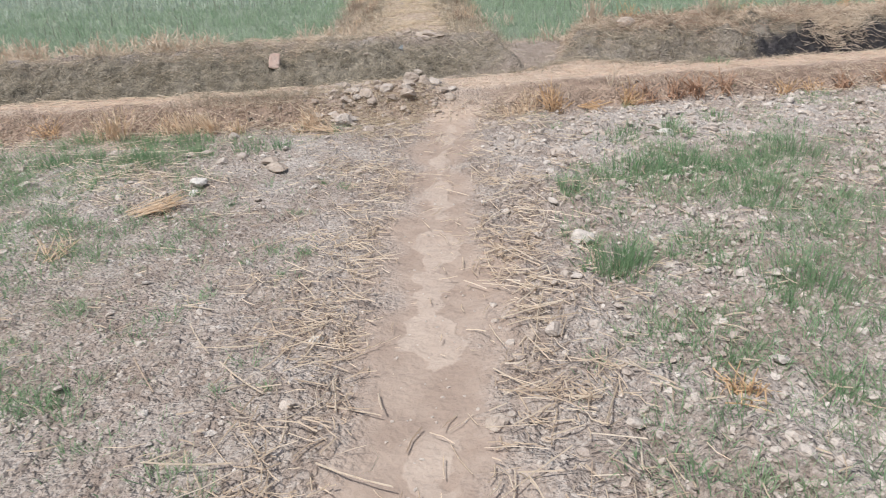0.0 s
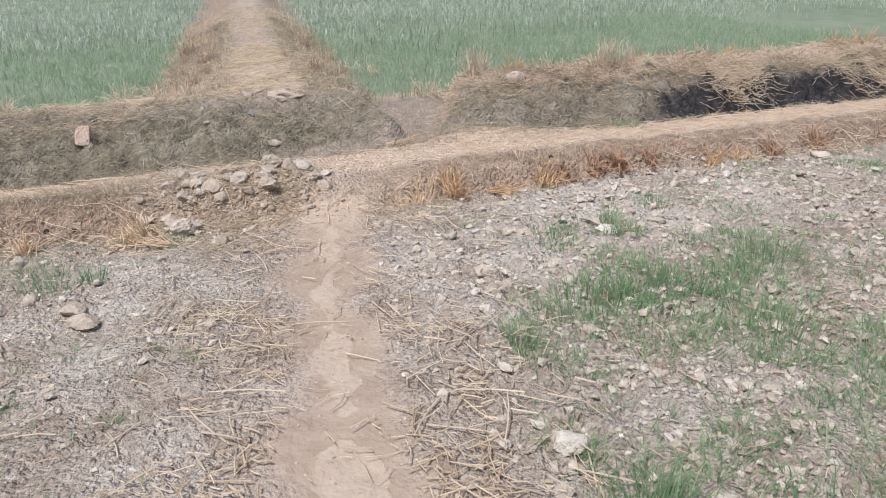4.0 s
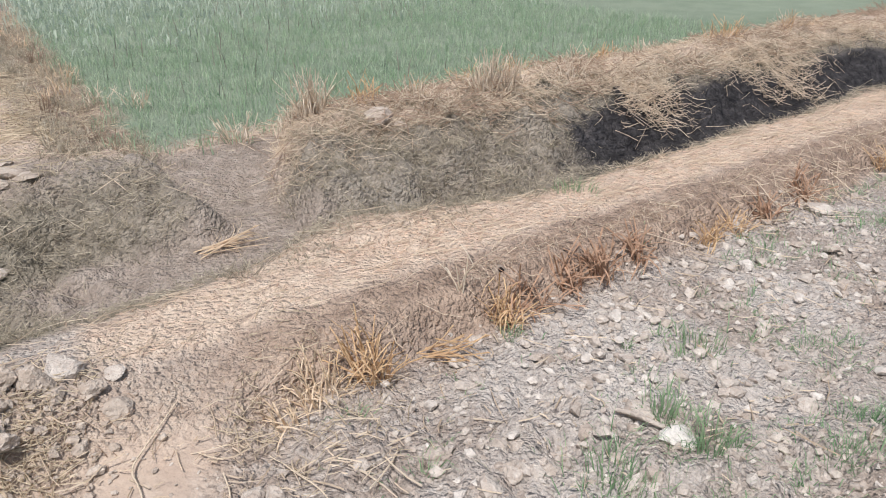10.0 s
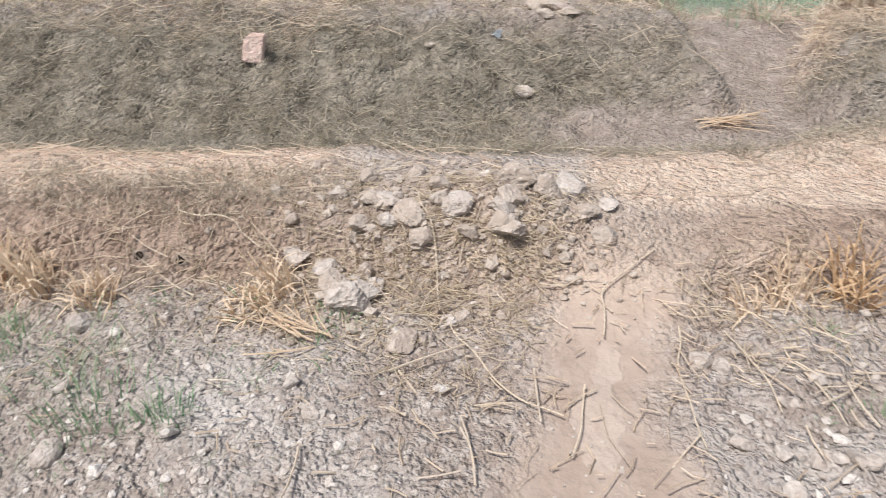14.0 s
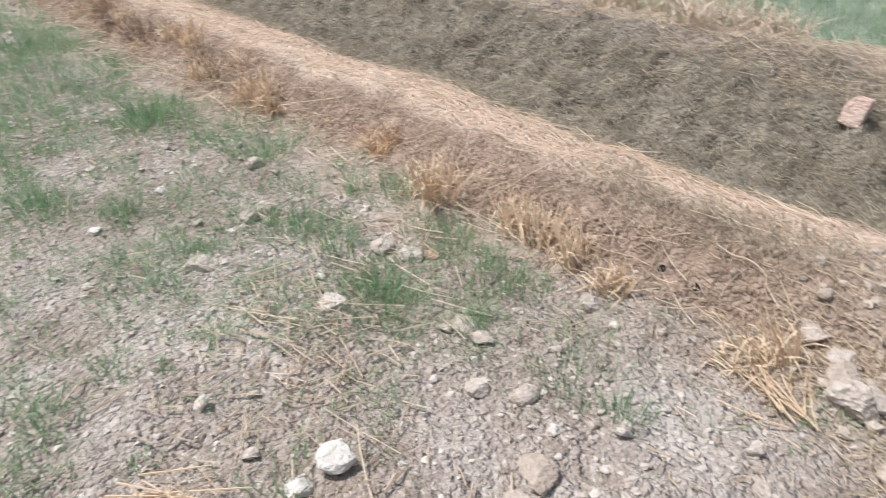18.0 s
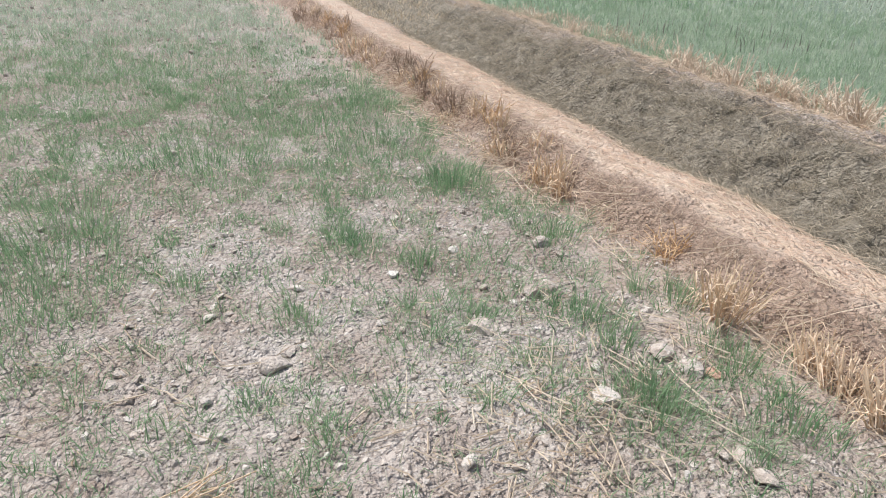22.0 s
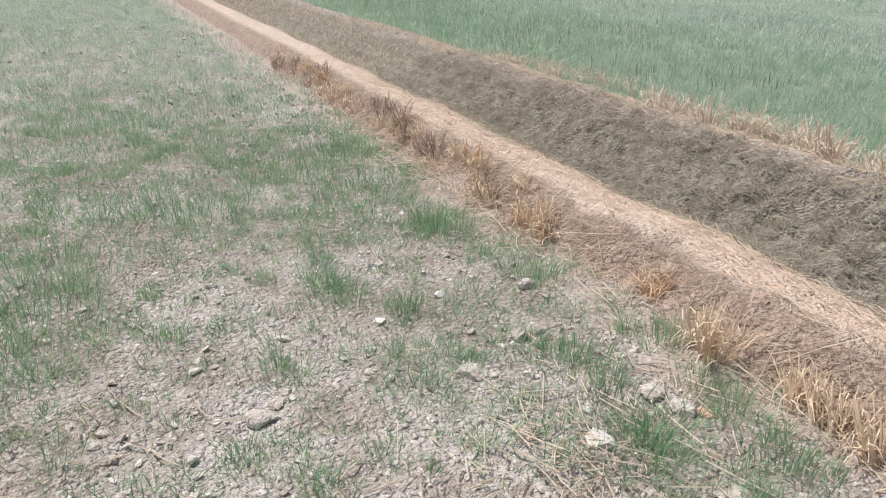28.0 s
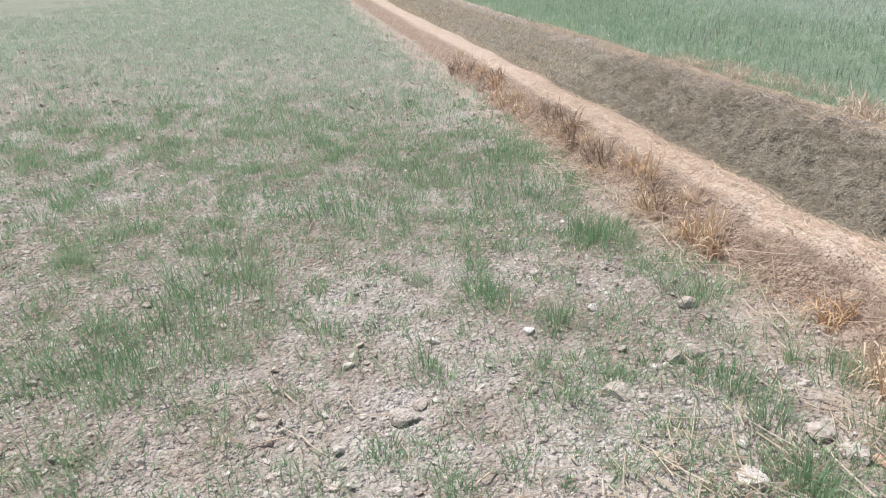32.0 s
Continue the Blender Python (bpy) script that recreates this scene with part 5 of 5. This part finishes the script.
def loose_clods():
    """Single clods scattered over the ploughed soil, and straws that lie apart."""
    rnd = random.Random(21)
    shapes = [rock_mesh("earth_clod", CLOD if k % 2 else CLOD_PALE, rnd, 2, 0.08) for k in range(12)]
    made = 0
    while made < 290:
        x, y = rnd.uniform(-3.6, 3.4), rnd.uniform(2.2, 6.4)
        p = float(path_off(np.array([x]), np.array([y]))[0])
        if p < 0.4 or to_uv(x, y)[1] > -0.1 or rnd.random() > 0.12 + 0.88 * float(bare_spots(np.array([x]), np.array([y]))[0]):
            continue
        me, size = rnd.choice(shapes), min(0.085, max(0.032, rnd.lognormvariate(-3.05, 0.28))) * (0.68 if x < 0 else 1)
        ob = new("earth_clod", me)
        ob.matrix_world = pose(x, y, foot(x, y) + size * 0.17, rnd.gauss(0, 14), rnd.gauss(0, 14), rnd.uniform(0, 360)) @ Matrix.Diagonal((size * 1.15, size * 0.9, size * rnd.uniform(0.45, 0.75), 1))
        tagged(ob, "broken grey-buff clod of ploughed earth" if size < 0.055 else "large grey-buff clod of ploughed earth", "clod", "loose stones and clods in the field")
        made += 1
    made = 0
    while made < 110:
        x, y = rnd.uniform(-2.4, 1.8), rnd.uniform(1.8, 5.9)
        p = float(path_off(np.array([x]), np.array([y]))[0])
        if p < 0.2 or to_uv(x, y)[1] > 0 or rnd.random() > math.exp(-((p - 0.4) / 0.5) ** 2) + 0.1:
            continue
        length, a = rnd.uniform(0.1, 0.26), rnd.uniform(0, 360)
        ob = new("straw_stalk", rnd.choice(stalks(CREAM)))
        ob.matrix_world = pose(x, y, foot(x, y) + 0.014, 0, 0, a) @ pose(0, 0, 0, 0, 87 + rnd.gauss(0, 3), 0) @ Matrix.Diagonal((0.22, 0.22, length, 1))
        tagged(ob, "dry pale straw stalk lying beside the path" if p < 0.7 else "dry pale straw stalk lying on ploughed soil", "straw", "loose straws in the field")
        made += 1


def tufts_of_stubble():
    gold, rust, near = "tuft of cut golden straw stubble at the bank's foot", "tuft of rusty brown cut stubble on the bank", "stubble tufts along the near bank"
    for k, (x, y, tall, count, mat, lean) in enumerate((
        (0.80, 6.16, 0.19, 30, AMBER, (0, 0)), (0.61, 6.11, 0.13, 20, STUBBLE, (-6, 4)), (0.50, 6.02, 0.10, 12, STUBBLE, (-10, 8)), (1.38, 6.34, 0.17, 22, AMBER, (12, 0)), (1.52, 6.38, 0.12, 12, RUSSET, (8, 0)),
        (1.75, 6.44, 0.14, 18, RUSSET, (0, 0)), (1.92, 6.48, 0.15, 20, RUSSET, (0, 0)), (2.16, 6.55, 0.15, 14, RUSSET, (-5, 0)), (2.60, 6.62, 0.14, 16, AMBER, (8, 4)), (2.85, 6.70, 0.12, 14, AMBER, (0, 6)),
        (3.08, 6.78, 0.13, 16, RUSSET, (0, 0)), (3.47, 6.92, 0.15, 16, RUSSET, (0, 0)), (4.38, 7.16, 0.15, 16, AMBER, (0, 0)), (5.11, 7.36, 0.15, 14, AMBER, (0, 0)), (5.74, 7.53, 0.15, 14, RUSSET, (0, 0)), (6.76, 7.83, 0.16, 14, AMBER, (0, 0)))):
        stubble_tuft(x, y, tall, count, mat, gold if mat is not RUSSET else rust, near, 400 + k, 0.055, 24, lean, 0.28 if mat is RUSSET else 0.21)
    for k, (x, y, tall, count, mat, lean) in enumerate((
        (-0.96, 5.60, 0.17, 26, STUBBLE, (-22, -18)), (-1.03, 5.52, 0.11, 12, STUBBLE, (-20, -20)), (-1.50, 5.43, 0.12, 20, STUBBLE, (0, 0)), (-1.70, 5.42, 0.17, 28, STUBBLE, (-30, 4)), (-1.86, 5.38, 0.19, 28, STUBBLE, (-26, 8)),
        (-1.98, 5.36, 0.17, 20, STUBBLE, (-22, 10)), (-2.34, 5.22, 0.23, 26, STUBBLE, (6, 4)), (-2.44, 5.22, 0.19, 18, STUBBLE, (-8, 4)), (-2.90, 5.22, 0.13, 16, AMBER, (0, 0)), (-3.78, 4.92, 0.25, 26, STUBBLE, (-6, 2)),
        (-3.90, 4.90, 0.18, 14, AMBER, (-14, 0)), (-3.70, 4.96, 0.14, 14, STUBBLE, (12, 0)))):
        stubble_tuft(x, y, tall, count, mat, gold, near, 440 + k, 0.06, 20, lean)
    rnd = random.Random(8)
    for k in range(34):
        u = -4.3 - 6.5 * (k / 34) ** 1.2 + rnd.uniform(-0.1, 0.1)
        x, y = to_xy(u, rnd.uniform(-0.06, 0.12))
        stubble_tuft(x, y, rnd.uniform(0.10, 0.2), 12, rnd.choice((STUBBLE, RUST, AMBER, STUBBLE)), "tuft of dry cut stubble on the bank", near, 470 + k, 0.06, 22)
    # on and behind the far bank
    pale, far = "tuft of pale straw stubble on the far bank", "stubble tufts along the far bank"
    for k, (x, y, tall, count) in enumerate(((1.13, 8.62, 0.30, 46), (1.02, 8.70, 0.20, 18), (2.28, 8.50, 0.28, 30), (2.47, 8.56, 0.28, 30), (1.75, 8.38, 0.16, 12), (3.05, 8.75, 0.2, 14), (1.95, 8.45, 0.14, 10), (0.06, 10.2, 0.2, 14),
                                           (-0.2, 10.4, 0.18, 12), (-1.42, 8.44, 0.24, 22), (-1.65, 8.20, 0.22, 22), (-1.85, 8.07, 0.2, 20), (-1.55, 8.52, 0.2, 18), (-1.30, 8.62, 0.2, 16))):
        stubble_tuft(x, y, tall, count, CREAM, pale, far, 520 + k, 0.07, 12 if tall > 0.27 else 20)
    for k in range(46):
        u = -2.2 - 3.9 * k / 46 + rnd.uniform(-0.1, 0.1)
        x, y = to_xy(u, rnd.uniform(2.25, 2.85))
        stubble_tuft(x, y, rnd.uniform(0.16, 0.3), 15, CREAM, pale, far, 540 + k, 0.085, 16, (0, 0), 0.3)
    for k in range(18):
        x, y = to_xy(1.3 + 6.5 * k / 18 + rnd.uniform(-0.15, 0.15), rnd.uniform(2.1, 2.65))
        stubble_tuft(x, y, rnd.uniform(0.14, 0.24), 12, rnd.choice((CREAM, AMBER)), pale, far, 580 + k, 0.07, 22)
    for k in range(26):
        x, y = to_xy(rnd.uniform(-9.6, -7.0), rnd.uniform(2.6, 3.3))
        stubble_tuft(x, y, rnd.uniform(0.14, 0.24), 12, CREAM, pale, far, 600 + k, 0.08, 20)
    for k in range(22):
        side = -1 if k % 2 else 1
        v = 2.6 + 6 * (k / 22)
        x, y = to_xy(float(bund_mid(v)) + side * rnd.uniform(0.5, 0.9), v)
        stubble_tuft(x, y, rnd.uniform(0.12, 0.22), 12, rnd.choice((STUBBLE, STUBBLE, RUST)), "tuft of straw stubble beside the raised footpath", "stubble tufts along the bund", 640 + k, 0.08, 24)
    straw_bundle(-1.36, 3.80, 34, 0.26, 40, "loose bundle of cut straw lying on the soil", 9)
    straw_bundle(1.03, 6.20, 14, 0.24, -25, "few cut stalks lying beside the stubble", 10, 10, AMBER)
    straw_bundle(-0.78, 5.48, 16, 0.22, 160, "broken straw lying below the clods", 11, 25)
    straw_bundle(0.34, 7.42, 16, 0.3, 15, "broken straw lying on the muddy ditch floor", 12, 12)
    straw_bundle(-1.50, 3.25, 12, 0.2, 100, "short cut stalks standing loose in the soil", 13, 25)


def clumps():
    for k, (x, y, wide, tall, count) in enumerate((
        (1.18, 3.34, 0.15, 0.20, 170), (0.95, 4.30, 0.12, 0.12, 90), (1.30, 5.42, 0.14, 0.12, 90), (1.62, 5.60, 0.10, 0.10, 70), (1.66, 5.42, 0.12, 0.13, 90), (2.0, 5.9, 0.14, 0.1, 80), (1.92, 3.23, 0.26, 0.15, 190),
        (1.98, 4.3, 0.3, 0.14, 220), (2.3, 5.05, 0.34, 0.15, 260), (1.3, 4.65, 0.3, 0.13, 220), (1.62, 4.75, 0.3, 0.13, 200), (-3.90, 4.36, 0.28, 0.17, 240), (-3.17, 4.77, 0.12, 0.15, 80), (-2.79, 3.09, 0.12, 0.10, 70),
        (-2.89, 4.06, 0.10, 0.13, 70), (-3.17, 3.76, 0.12, 0.13, 70), (-1.90, 4.74, 0.10, 0.12, 60), (-2.48, 3.54, 0.12, 0.09, 60), (-2.62, 4.95, 0.07, 0.11, 50), (-2.2, 5.1, 0.14, 0.1, 70), (-1.22, 5.02, 0.22, 0.10, 120), (-1.02, 5.06, 0.10, 0.10, 60))):
        grass_clump(x, y, wide, tall, count, 700 + k)
    for k, (x, y, wide, tall, count) in enumerate((
        (-2.6, 2.45, 0.5, 0.13, 330), (-3.0, 2.55, 0.5, 0.13, 330), (-2.35, 2.3, 0.4, 0.12, 240), (-3.5, 2.45, 0.5, 0.13, 300), (-4.3, 3.0, 0.5, 0.13, 280), (-5.0, 3.5, 0.6, 0.13, 280),
        (-4.6, 4.0, 0.4, 0.13, 220), (-5.5, 3.9, 0.5, 0.13, 240), (-2.2, 4.72, 0.16, 0.12, 90), (-2.45, 4.66, 0.2, 0.12, 110), (-1.78, 4.7, 0.16, 0.11, 90), (-2.08, 5.14, 0.16, 0.12, 90), (-1.7, 5.12, 0.2, 0.12, 110), (-2.5, 5.08, 0.14, 0.13, 80))):
        grass_clump(x, y, wide, tall, count, 730 + k, "spreading clump of green grass in the field")
    stubble_tuft(1.24, 6.41, 0.2, 3, CREAM, "few pale dry stalks leaning on the bank's face", "", 761, 0.02, 14)
    grass_clump(2.17, 7.15, 0.13, 0.09, 60, 762, "small yellow-green grass tuft on the bank's crest")
    ob = stubble_tuft(1.53, 2.47, 0.09, 16, AMBER, "small withered orange weed in the field", "", 760, 0.03, 35)
    ob["category"] = "weed"


stones()
loose_clods()
tufts_of_stubble()
clumps()
brick()
scrap()
vine("dry_vine", [(-0.64, 6.03), (-0.55, 5.94), (-0.48, 5.75), (-0.38, 5.60), (-0.16, 5.41), (-0.02, 5.37)], 0.006, TWIG, "long dry vine stem trailing down to the path", "vine", 1, 0.015)
vine("dry_twig", [(0.15, 6.13), (0.02, 5.90), (0.06, 5.71)], 0.006, TWIG, "bent dry twig lying across the path", "twig", 2)
vine("dry_twig", [(-1.40, 5.77), (-1.20, 5.80), (-1.10, 5.76)], 0.006, TWIG, "curved dry twig on the bank's face", "twig", 3, 0.02)
vine("dry_twig", [(-1.45, 5.60), (-1.22, 5.53)], 0.0055, TWIG, "short straight dry twig below the burrow holes", "twig", 4, 0.015)
vine("dry_twig", [(0.03, 5.52), (0.03, 5.25)], 0.0055, TWIG, "straight dry twig lying on the path", "twig", 5)
vine("dry_twig", [(0.26, 5.83), (0.28, 5.6), (0.34, 5.36)], 0.0055, TWIG, "long dry twig along the path's edge", "twig", 6)
vine("dry_twig", [(0.43, 5.82), (0.55, 5.55)], 0.006, TWIG, "thin dry twig on clod-strewn soil", "twig", 7, 0.02)
vine("grey_stick", [(1.48, 5.66), (1.56, 5.52)], 0.02, CLOD, "short thick grey stick beside a white stone", "stick", 8, 0.02)
burrow(-1.47, 5.62, 0.032, 38, 15)
burrow(-1.34, 5.655, 0.032, 38, 15)
burrow(1.45, 6.49, 0.03, 45, 15)
